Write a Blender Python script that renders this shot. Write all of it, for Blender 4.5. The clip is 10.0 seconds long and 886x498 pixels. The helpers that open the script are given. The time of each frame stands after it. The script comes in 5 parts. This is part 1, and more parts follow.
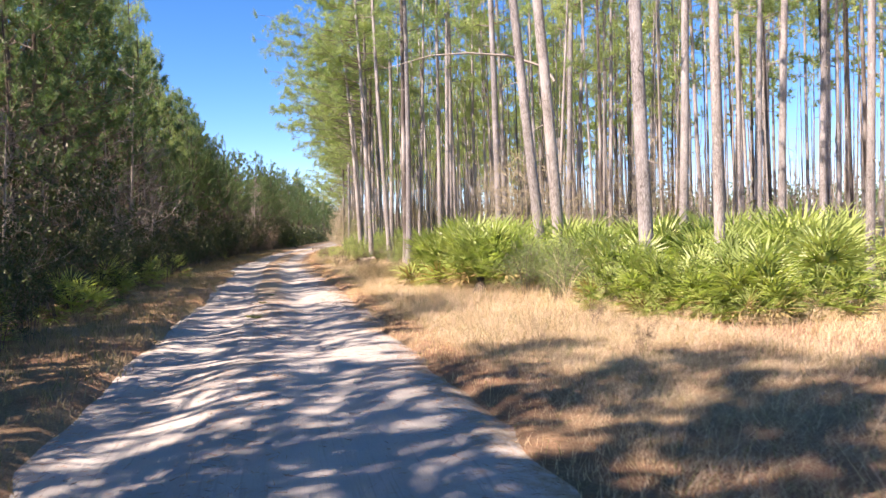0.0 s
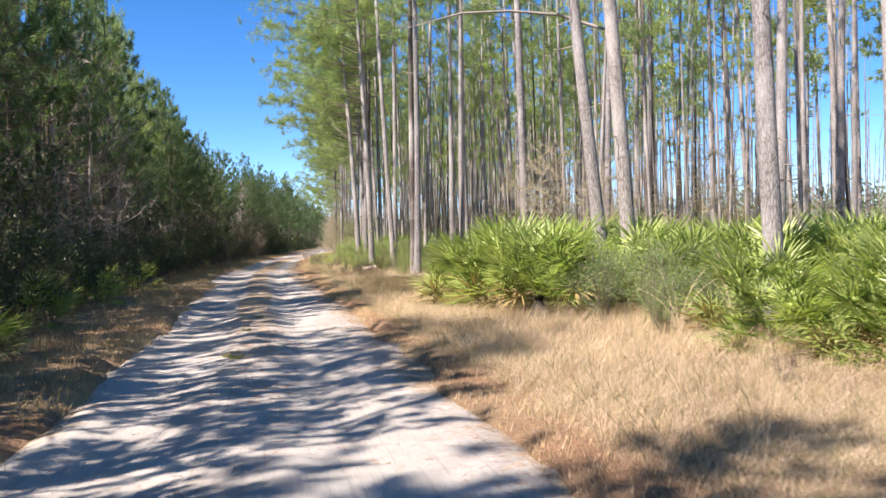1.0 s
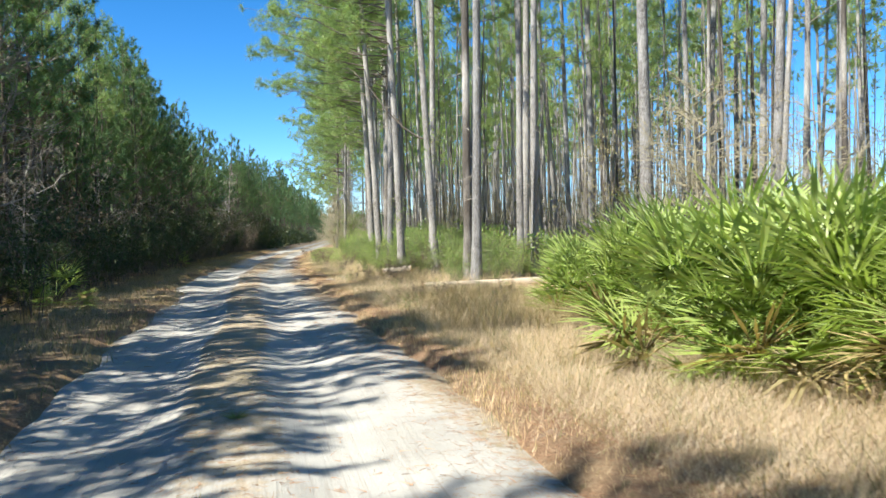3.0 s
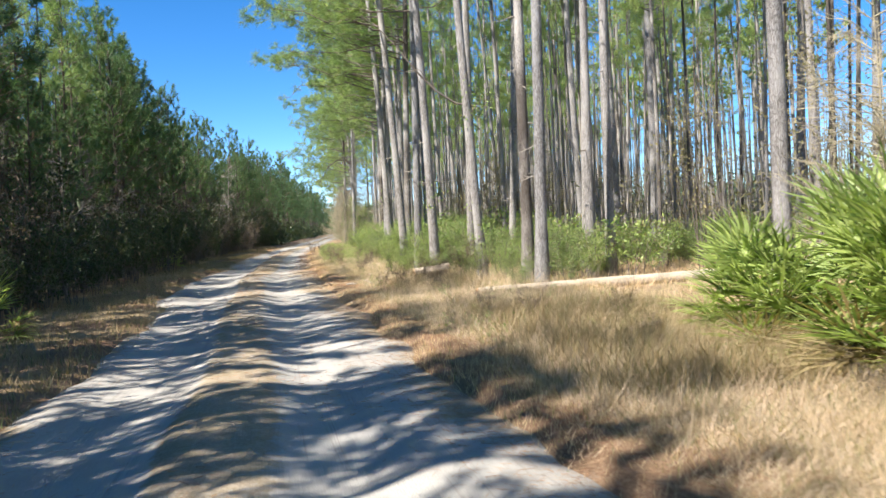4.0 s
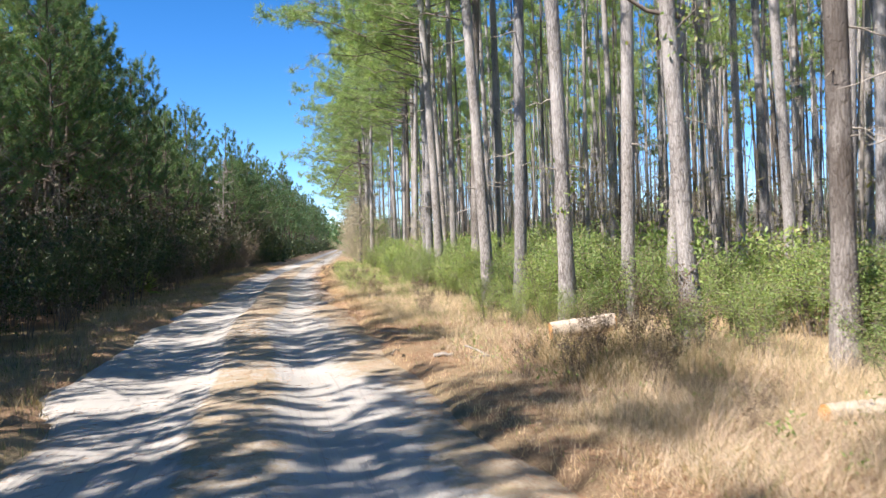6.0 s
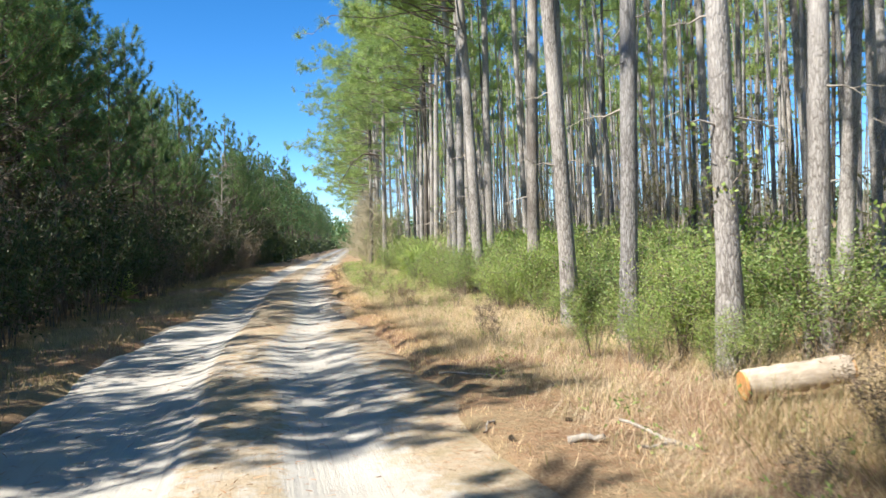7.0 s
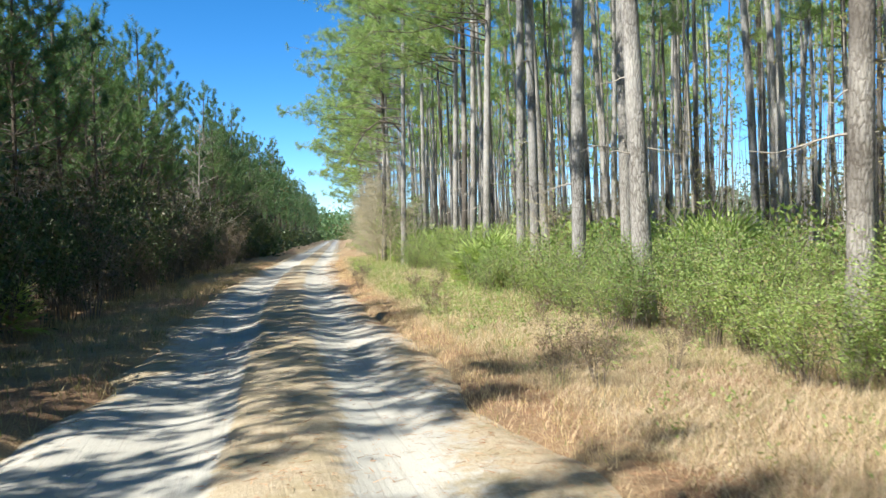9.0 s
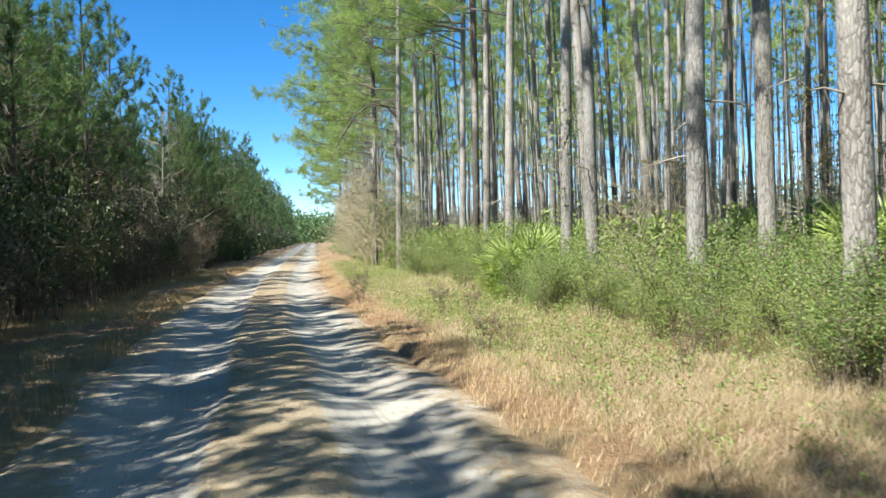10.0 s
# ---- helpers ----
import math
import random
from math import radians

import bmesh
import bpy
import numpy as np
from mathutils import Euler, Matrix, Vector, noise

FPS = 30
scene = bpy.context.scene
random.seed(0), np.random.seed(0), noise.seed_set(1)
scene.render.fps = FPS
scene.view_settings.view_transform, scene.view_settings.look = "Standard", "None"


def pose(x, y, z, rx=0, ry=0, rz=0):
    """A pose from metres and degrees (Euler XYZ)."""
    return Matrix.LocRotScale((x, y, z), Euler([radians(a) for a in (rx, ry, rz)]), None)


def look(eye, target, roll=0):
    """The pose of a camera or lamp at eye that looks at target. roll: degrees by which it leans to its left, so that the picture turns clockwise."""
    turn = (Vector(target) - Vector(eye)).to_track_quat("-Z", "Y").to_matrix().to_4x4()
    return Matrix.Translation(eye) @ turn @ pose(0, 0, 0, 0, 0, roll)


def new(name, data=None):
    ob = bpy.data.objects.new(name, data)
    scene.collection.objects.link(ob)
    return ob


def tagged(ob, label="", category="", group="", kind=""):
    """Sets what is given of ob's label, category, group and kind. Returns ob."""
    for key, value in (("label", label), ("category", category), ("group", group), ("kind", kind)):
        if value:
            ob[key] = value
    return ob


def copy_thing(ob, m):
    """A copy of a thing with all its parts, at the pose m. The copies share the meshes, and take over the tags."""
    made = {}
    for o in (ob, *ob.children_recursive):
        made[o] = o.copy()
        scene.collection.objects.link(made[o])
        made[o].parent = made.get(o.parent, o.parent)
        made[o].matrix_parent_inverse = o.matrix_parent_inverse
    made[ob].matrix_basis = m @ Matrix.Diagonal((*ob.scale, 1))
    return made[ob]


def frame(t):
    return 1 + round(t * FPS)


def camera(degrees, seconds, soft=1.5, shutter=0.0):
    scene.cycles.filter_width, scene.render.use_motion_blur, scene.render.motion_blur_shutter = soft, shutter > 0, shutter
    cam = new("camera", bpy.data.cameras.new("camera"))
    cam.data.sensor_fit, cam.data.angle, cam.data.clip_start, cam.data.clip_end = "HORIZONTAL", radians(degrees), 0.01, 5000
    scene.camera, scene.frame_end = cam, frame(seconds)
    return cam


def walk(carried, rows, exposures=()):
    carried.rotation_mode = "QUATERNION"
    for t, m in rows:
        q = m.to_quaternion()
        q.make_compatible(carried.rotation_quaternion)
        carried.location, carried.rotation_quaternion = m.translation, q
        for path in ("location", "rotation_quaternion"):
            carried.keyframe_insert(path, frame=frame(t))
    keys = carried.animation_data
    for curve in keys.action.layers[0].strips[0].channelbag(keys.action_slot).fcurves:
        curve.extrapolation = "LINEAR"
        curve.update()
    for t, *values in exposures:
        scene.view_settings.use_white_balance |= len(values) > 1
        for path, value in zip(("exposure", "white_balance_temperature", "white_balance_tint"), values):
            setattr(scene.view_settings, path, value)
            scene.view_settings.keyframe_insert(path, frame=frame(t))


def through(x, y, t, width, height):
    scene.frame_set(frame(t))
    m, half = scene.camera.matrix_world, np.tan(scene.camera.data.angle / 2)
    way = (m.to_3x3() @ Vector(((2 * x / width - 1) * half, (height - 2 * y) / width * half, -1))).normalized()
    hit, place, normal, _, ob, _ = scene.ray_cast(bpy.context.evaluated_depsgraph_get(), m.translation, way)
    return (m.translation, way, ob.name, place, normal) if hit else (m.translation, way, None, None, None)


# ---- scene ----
cam = camera(58.5, 10.0, soft=1.5, shutter=0.15)
PATH = [
    (0, 0.000, -0.000, 1.667, -11.84, -1.24, 1.52),
    (0.5, -0.036, 2.630, 1.638, -12.50, -1.48, 1.57),
    (1, -0.047, 5.238, 1.624, -12.74, -0.78, 1.38),
    (1.5, -0.026, 7.886, 1.624, -13.25, -1.05, 1.15),
    (2, -0.011, 10.503, 1.582, -13.25, -1.08, 1.07),
    (2.5, -0.012, 13.115, 1.551, -13.20, -1.00, 0.79),
    (4, 0.052, 21.113, 1.532, -13.09, -1.82, 2.85),
    (4.5, 0.031, 23.778, 1.528, -12.69, -1.64, 3.02),
    (5, -0.035, 26.400, 1.528, -12.65, -0.88, 2.22),
    (5.5, -0.108, 28.973, 1.632, -13.28, -0.61, 2.06),
    (7, 0.001, 36.421, 1.602, -13.10, -0.65, 2.14),
    (7.5, -0.052, 38.922, 1.602, -12.31, -0.53, 1.90),
    (8, -0.128, 41.439, 1.606, -12.74, -0.70, 1.96),
    (8.5, -0.171, 44.023, 1.613, -13.53, -1.20, 2.03),
    (9, -0.164, 46.642, 1.626, -14.30, -1.25, 1.79),
    (9.5, -0.116, 49.266, 1.596, -15.20, -1.21, 1.53),
    (10, 0.000, 51.877, 1.548, -16.11, -1.10, 1.91),
]
EXPOSURE = [  # seconds, stops, kelvin, tint: the picture starts warm and pinkish and cools as the camera settles
    (0.0, 1.53, 7350, 28), (0.5, 1.37, 6850, 24), (1.0, 1.29, 6750, 20), (1.5, 1.26, 6650, 17), (2.0, 1.25, 6450, 10), (2.5, 1.25, 6300, 3), (4.0, 1.25, 6450, 10),
    (4.5, 1.25, 6300, 14), (5.5, 1.25, 6350, 17), (7.0, 1.25, 6450, 8), (8.0, 1.23, 6500, 7), (8.5, 1.22, 6350, 4), (10.0, 1.19, 6350, 3),
]
walk(cam, [(t, pose(x, y, z, 90 + pitch, roll, yaw)) for t, x, y, z, yaw, pitch, roll in PATH], EXPOSURE)

# ---------------------------------------------------------------- light
SUN_BEARING, SUN_HEIGHT = 243.0, 48.0      # degrees clockwise from +y, and above the horizon
world = bpy.data.worlds.new("sky")
scene.world = world
world.use_nodes = True
wn = world.node_tree
sky = wn.nodes.new("ShaderNodeTexSky")
sky.sky_type = "NISHITA"
sky.sun_disc = False
sky.sun_elevation, sky.sun_rotation = radians(SUN_HEIGHT), radians(SUN_BEARING)
sky.air_density, sky.dust_density, sky.ozone_density = 0.6, 0.0, 3.0
deep = wn.nodes.new("ShaderNodeHueSaturation")
deep.inputs["Saturation"].default_value = 1.3
wn.links.new(sky.outputs[0], deep.inputs["Color"])
wn.links.new(deep.outputs[0], wn.nodes["Background"].inputs[0])
wn.nodes["Background"].inputs[1].default_value = 0.105

sun_data = bpy.data.lights.new("sun", "SUN")
sun_data.energy, sun_data.angle, sun_data.color = 5.0, radians(0.55), (1.0, 0.93, 0.82)
sun = new("sun", sun_data)
sb, sh = radians(SUN_BEARING), radians(SUN_HEIGHT)
sun.matrix_world = look((math.sin(sb) * 60 * math.cos(sh), math.cos(sb) * 60 * math.cos(sh), 60 * math.sin(sh)), (0, 0, 0))

# ---------------------------------------------------------------- materials
def shader(name):
    m = bpy.data.materials.new(name)
    m.use_nodes = True
    nt = m.node_tree
    return m, nt, nt.nodes["Principled BSDF"], nt.nodes["Material Output"]


def node(nt, kind, inputs=None, **props):
    n = nt.nodes.new(kind)
    for k, v in props.items():
        setattr(n, k, v)
    for k, v in (inputs or {}).items():
        if isinstance(v, bpy.types.NodeSocket):
            nt.links.new(v, n.inputs[k])
        else:
            n.inputs[k].default_value = v
    return n


def coords(nt, scale=(1, 1, 1), which="Object"):
    tc = nt.nodes.new("ShaderNodeTexCoord")
    return node(nt, "ShaderNodeMapping", {"Vector": tc.outputs[which], "Scale": scale}).outputs[0]


def ramp(nt, fac, stops):
    r = node(nt, "ShaderNodeValToRGB", {"Fac": fac})
    e = r.color_ramp.elements
    while len(e) < len(stops):
        e.new(0.5)
    for el, (p, c) in zip(e, stops):
        el.position, el.color = p, (*c, 1) if len(c) == 3 else c
    return r.outputs[0]


def mixc(nt, fac, a, b, mode="MIX"):
    n = node(nt, "ShaderNodeMix", data_type="RGBA", blend_type=mode)
    for sock, v in ((n.inputs[0], fac), (n.inputs[6], a), (n.inputs[7], b)):
        if isinstance(v, bpy.types.NodeSocket):
            nt.links.new(v, sock)
        else:
            sock.default_value = v if isinstance(v, (int, float)) else (*v, 1)
    return n.outputs[2]


def noise_tex(nt, vec, scale, detail=4, rough=0.6):
    return node(nt, "ShaderNodeTexNoise", {"Vector": vec, "Scale": scale, "Detail": detail, "Roughness": rough}).outputs[0]


def bump(nt, height, strength, dist, bsdf):
    b = node(nt, "ShaderNodeBump", {"Height": height, "Strength": strength, "Distance": dist})
    nt.links.new(b.outputs[0], bsdf.inputs["Normal"])


def foliage(name, dark, mid, light, through=0.3, rough=0.55, dead=None):
    """Leaves or needles: every blade its own tone, light passing through, a few dead ones."""
    m, nt, b, out = shader(name)
    geo = nt.nodes.new("ShaderNodeNewGeometry")
    info = nt.nodes.new("ShaderNodeObjectInfo")
    col = ramp(nt, geo.outputs["Random Per Island"], [(0.0, dark), (0.55, mid), (1.0, light)])
    big = noise_tex(nt, coords(nt, which="Object"), 0.7, 2)
    col = mixc(nt, ramp(nt, big, [(0.35, (0, 0, 0)), (0.7, (1, 1, 1))]), col, mixc(nt, 0.55, col, light))
    tone = ramp(nt, info.outputs["Random"], [(0.0, (0.78, 0.8, 0.8)), (1.0, (1.18, 1.1, 0.95))])
    col = mixc(nt, 1.0, col, tone, "MULTIPLY")
    if dead:
        pick = node(nt, "ShaderNodeMath", {0: geo.outputs["Random Per Island"], 1: 37.3}, operation="MULTIPLY").outputs[0]
        pick = node(nt, "ShaderNodeMath", {0: pick}, operation="FRACT").outputs[0]
        pick = node(nt, "ShaderNodeMath", {0: pick, 1: dead[1]}, operation="LESS_THAN").outputs[0]
        col = mixc(nt, pick, col, dead[0])
    nt.links.new(col, b.inputs["Base Color"])
    b.inputs["Roughness"].default_value = rough
    tl = nt.nodes.new("ShaderNodeBsdfTranslucent")
    nt.links.new(mixc(nt, 1.0, col, (1.0, 1.15, 0.62), "MULTIPLY"), tl.inputs[0])
    mx = node(nt, "ShaderNodeMixShader", {0: through, 1: b.outputs[0], 2: tl.outputs[0]})
    nt.links.new(mx.outputs[0], out.inputs[0])
    return m


def bark(name, ridge, plate, crack, shade_amount=0.25):
    """Plated pine bark: tall plates between dark cracks, lichen-grey patches, some trunks darkened to stand for canopy
    shade.
    """
    m, nt, b, out = shader(name)
    info = nt.nodes.new("ShaderNodeObjectInfo")
    warp = node(nt, "ShaderNodeTexNoise", {"Vector": coords(nt, (1, 1, 0.5)), "Scale": 9.0, "Detail": 3.0}).outputs["Color"]
    v = node(nt, "ShaderNodeVectorMath", {0: coords(nt, (1, 1, 0.2)), 1: node(nt, "ShaderNodeVectorMath", {0: warp, 1: (0.07, 0.07, 0.07)}, operation="MULTIPLY").outputs[0]}, operation="ADD").outputs[0]
    vor = node(nt, "ShaderNodeTexVoronoi", {"Vector": v, "Scale": 27.0, "Randomness": 1.0}, feature="DISTANCE_TO_EDGE").outputs[0]
    cell = node(nt, "ShaderNodeTexVoronoi", {"Vector": v, "Scale": 27.0}, feature="F1").outputs["Color"]
    fine = noise_tex(nt, coords(nt, (1, 1, 0.4)), 55, 4)
    col = mixc(nt, cell, ridge, plate)
    col = mixc(nt, ramp(nt, vor, [(0.0, (0.75, 0.75, 0.75)), (0.14, (0, 0, 0))]), col, crack)
    col = mixc(nt, ramp(nt, fine, [(0.3, (0, 0, 0)), (0.75, (0.5, 0.5, 0.5))]), col, crack)
    patch = noise_tex(nt, coords(nt, (1, 1, 0.35)), 1.6, 3)
    col = mixc(nt, ramp(nt, patch, [(0.45, (0, 0, 0)), (0.65, (0.55, 0.55, 0.55))]), col, tuple(1.25 * c for c in plate))
    # dark patches, stronger on random trunks: shade from the crowns put into the bark colour
    trunk_shade = noise_tex(nt, coords(nt, (0.6, 0.6, 0.22)), 1.1, 3)
    trunk_shade = node(nt, "ShaderNodeMath", {0: trunk_shade, 1: info.outputs["Random"]}, operation="MULTIPLY").outputs[0]
    col = mixc(nt, ramp(nt, trunk_shade, [(0.42 - shade_amount * 0.2, (0, 0, 0)), (0.52 - shade_amount * 0.2, (0.8, 0.8, 0.8))]), col, (0.045, 0.036, 0.03))
    tone = ramp(nt, info.outputs["Random"], [(0.0, (0.8, 0.8, 0.82)), (1.0, (1.15, 1.1, 1.05))])
    nt.links.new(mixc(nt, 1.0, col, tone, "MULTIPLY"), b.inputs["Base Color"])
    b.inputs["Roughness"].default_value = 0.92
    b.inputs["Specular IOR Level"].default_value = 0.15
    h = node(nt, "ShaderNodeMath", {0: ramp(nt, vor, [(0.0, (0, 0, 0)), (0.2, (1, 1, 1))]), 1: fine}, operation="ADD").outputs[0]
    bump(nt, h, 0.6, 0.012, b)
    return m


def sand_road():
    """Pale dry sand with tyre ripples; where the 'litter' mask is set, straw and dead grass cover it."""
    m, nt, b, out = shader("pale_sand")
    v = coords(nt)
    mask = node(nt, "ShaderNodeAttribute", attribute_name="litter").outputs["Fac"]
    n1, n2, n3 = noise_tex(nt, v, 0.8, 5), noise_tex(nt, v, 9, 5, 0.7), noise_tex(nt, v, 60, 3)
    sand = ramp(nt, n1, [(0.25, (0.32, 0.303, 0.277)), (0.5, (0.415, 0.398, 0.37)), (0.8, (0.49, 0.473, 0.443))])
    sand = mixc(nt, ramp(nt, n3, [(0.35, (0, 0, 0)), (0.8, (0.35, 0.35, 0.35))]), sand, (0.26, 0.225, 0.19))
    stray = node(nt, "ShaderNodeTexVoronoi", {"Vector": coords(nt, (1, 3.5, 1)), "Scale": 22.0}, feature="F1").outputs["Distance"]
    sand = mixc(nt, ramp(nt, stray, [(0.05, (0.7, 0.7, 0.7)), (0.13, (0, 0, 0))]), sand, (0.22, 0.13, 0.08))
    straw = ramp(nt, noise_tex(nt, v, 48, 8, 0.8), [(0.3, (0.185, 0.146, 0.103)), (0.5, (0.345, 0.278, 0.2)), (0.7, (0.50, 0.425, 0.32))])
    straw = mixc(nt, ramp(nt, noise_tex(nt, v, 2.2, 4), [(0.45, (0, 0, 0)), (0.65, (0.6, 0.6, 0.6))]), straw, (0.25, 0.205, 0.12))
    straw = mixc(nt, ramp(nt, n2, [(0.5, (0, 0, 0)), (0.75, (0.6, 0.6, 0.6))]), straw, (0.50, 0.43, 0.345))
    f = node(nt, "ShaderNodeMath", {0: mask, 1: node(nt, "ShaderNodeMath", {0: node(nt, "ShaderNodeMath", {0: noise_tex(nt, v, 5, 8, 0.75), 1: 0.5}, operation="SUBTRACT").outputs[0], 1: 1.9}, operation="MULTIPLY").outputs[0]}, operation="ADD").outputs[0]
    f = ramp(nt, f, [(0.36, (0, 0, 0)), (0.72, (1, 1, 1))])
    # faint lines that tyres have drawn along the sand
    rut = noise_tex(nt, coords(nt, (9, 0.16, 1)), 2.0, 4, 0.7)
    sand = mixc(nt, ramp(nt, rut, [(0.56, (0, 0, 0)), (0.66, (0.5, 0.5, 0.5))]), sand, (0.27, 0.245, 0.22))
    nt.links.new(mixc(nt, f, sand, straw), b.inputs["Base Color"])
    b.inputs["Roughness"].default_value = 0.95
    b.inputs["Specular IOR Level"].default_value = 0.1
    h = node(nt, "ShaderNodeMath", {0: n2, 1: n3}, operation="ADD").outputs[0]
    h = node(nt, "ShaderNodeMath", {0: h, 1: rut}, operation="SUBTRACT").outputs[0]
    bump(nt, h, 0.4, 0.03, b)
    return m


def forest_floor():
    """Brown pine straw, humus, pale dead grass and bare sand showing through in places."""
    m, nt, b, out = shader("forest_floor")
    v = coords(nt)
    n1, n2, n3 = noise_tex(nt, v, 0.35, 4), noise_tex(nt, v, 4, 6, 0.7), noise_tex(nt, coords(nt, (1, 0.7, 1)), 38, 5, 0.75)
    straw = ramp(nt, n3, [(0.25, (0.13, 0.075, 0.045)), (0.5, (0.33, 0.20, 0.125)), (0.75, (0.54, 0.39, 0.26))])
    dead = ramp(nt, n3, [(0.25, (0.22, 0.16, 0.09)), (0.7, (0.50, 0.40, 0.25))])
    col = mixc(nt, ramp(nt, n1, [(0.4, (0, 0, 0)), (0.6, (1, 1, 1))]), straw, dead)
    col = mixc(nt, ramp(nt, n2, [(0.62, (0, 0, 0)), (0.72, (0.7, 0.7, 0.7))]), col, (0.50, 0.43, 0.35))
    col = mixc(nt, ramp(nt, n2, [(0.28, (0.7, 0.7, 0.7)), (0.38, (0, 0, 0))]), col, (0.09, 0.10, 0.04))
    mould = noise_tex(nt, v, 1.3, 6, 0.7)
    col = mixc(nt, ramp(nt, mould, [(0.4, (0, 0, 0)), (0.62, (0.5, 0.5, 0.5))]), col, (0.17, 0.12, 0.08))
    nt.links.new(col, b.inputs["Base Color"])
    b.inputs["Roughness"].default_value = 0.95
    b.inputs["Specular IOR Level"].default_value = 0.1
    bump(nt, node(nt, "ShaderNodeMath", {0: n2, 1: n3}, operation="ADD").outputs[0], 0.9, 0.05, b)
    return m


def wood(name, light, dark, along=(9, 9, 0.7), rough=0.85):
    m, nt, b, out = shader(name)
    n = noise_tex(nt, coords(nt, along), 3.0, 6, 0.7)
    g = noise_tex(nt, coords(nt), 2.2, 4)
    col = ramp(nt, n, [(0.3, dark), (0.62, light)])
    col = mixc(nt, ramp(nt, g, [(0.5, (0, 0, 0)), (0.75, (0.6, 0.6, 0.6))]), col, tuple(0.6 * c for c in dark))
    nt.links.new(col, b.inputs["Base Color"])
    b.inputs["Roughness"].default_value = rough
    bump(nt, n, 0.5, 0.01, b)
    return m


BARK = bark("grey_pine_bark", (0.325, 0.315, 0.308), (0.46, 0.45, 0.445), (0.075, 0.062, 0.054), 0.38)
BARK_YOUNG = bark("brown_young_bark", (0.115, 0.095, 0.08), (0.165, 0.145, 0.125), (0.04, 0.032, 0.027))
TAN_TWIG = wood("tan_twig", (0.42, 0.375, 0.26), (0.25, 0.21, 0.14))
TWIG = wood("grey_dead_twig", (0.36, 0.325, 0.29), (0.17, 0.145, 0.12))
# darker copy of the grey twig, with the young pines' shade put into its colour
SHADED_TWIG = wood("shaded_dead_twig", (0.26, 0.23, 0.20), (0.11, 0.09, 0.078))
LIMB = wood("brown_limb", (0.20, 0.165, 0.14), (0.095, 0.075, 0.06))
NEEDLES = foliage("yellow_green_needles", (0.105, 0.18, 0.065), (0.265, 0.38, 0.14), (0.47, 0.565, 0.27), 0.48, dead=((0.30, 0.17, 0.07), 0.03))
NEEDLES_YOUNG = foliage("deep_green_needles", (0.048, 0.106, 0.056), (0.102, 0.194, 0.09), (0.20, 0.305, 0.142), 0.36, dead=((0.17, 0.09, 0.045), 0.07))
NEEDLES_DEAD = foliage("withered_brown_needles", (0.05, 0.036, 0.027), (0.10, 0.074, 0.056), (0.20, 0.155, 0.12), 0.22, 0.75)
FROND = foliage("saw_palmetto_green", (0.205, 0.275, 0.08), (0.345, 0.455, 0.135), (0.55, 0.63, 0.28), 0.46, 0.4, dead=((0.42, 0.34, 0.13), 0.05))
FROND_DRY = foliage("dry_palmetto", (0.22, 0.16, 0.08), (0.38, 0.29, 0.15), (0.5, 0.42, 0.24), 0.25)
LEAVES = foliage("gallberry_leaf", (0.115, 0.195, 0.058), (0.225, 0.34, 0.11), (0.42, 0.52, 0.215), 0.45, 0.5, dead=((0.40, 0.30, 0.17), 0.1))
# evergreen leaf, its colour lowered to deepen the shade under the young pines
LEAVES_SHADED = foliage("shaded_evergreen_leaf", (0.023, 0.044, 0.016), (0.046, 0.078, 0.027), (0.09, 0.122, 0.046), 0.22, 0.55, dead=((0.13, 0.08, 0.05), 0.05))
LEAVES_RUST = foliage("rusty_dead_leaf", (0.08, 0.06, 0.046), (0.15, 0.115, 0.09), (0.25, 0.20, 0.16), 0.22, 0.7)
GRASS = foliage("dry_tan_grass", (0.45, 0.338, 0.262), (0.66, 0.508, 0.405), (0.81, 0.672, 0.568), 0.42, 0.7, dead=((0.20, 0.24, 0.07), 0.05))
GRASS_GREEN = foliage("thin_green_grass", (0.16, 0.20, 0.06), (0.26, 0.30, 0.10), (0.40, 0.40, 0.18), 0.3, 0.6)
GRASS_DULL = foliage("dull_dead_grass", (0.18, 0.135, 0.085), (0.31, 0.24, 0.15), (0.46, 0.375, 0.25), 0.28, 0.7, dead=((0.12, 0.15, 0.05), 0.12))
WEED = foliage("grey_green_weed", (0.12, 0.19, 0.075), (0.215, 0.31, 0.125), (0.33, 0.43, 0.2), 0.35, 0.7, dead=((0.42, 0.33, 0.2), 0.04))
BRUSH_LEAF = foliage("olive_tan_brush", (0.12, 0.12, 0.06), (0.235, 0.22, 0.115), (0.37, 0.32, 0.19), 0.35, 0.7)
STRAW = foliage("red_brown_pine_straw", (0.17, 0.085, 0.05), (0.30, 0.165, 0.105), (0.43, 0.28, 0.19), 0.1, 0.8)
REED = wood("pale_dry_reed", (0.68, 0.58, 0.40), (0.48, 0.38, 0.24))
# near-black: the shade of the hollow under the fronds is in this colour
HOLLOW_SHADE = wood("shaded_stem_wood", (0.05, 0.04, 0.032), (0.02, 0.016, 0.014))
LOG_WOOD = wood("barked_pale_log", (0.52, 0.45, 0.365), (0.28, 0.22, 0.165), (0.5, 8, 8))
CUT_END = wood("orange_cut_end", (0.58, 0.31, 0.115), (0.40, 0.19, 0.065), (6, 6, 6))
SAND, FLOOR = sand_road(), forest_floor()

# ---------------------------------------------------------------- mesh helpers
rng = np.random.default_rng(7)


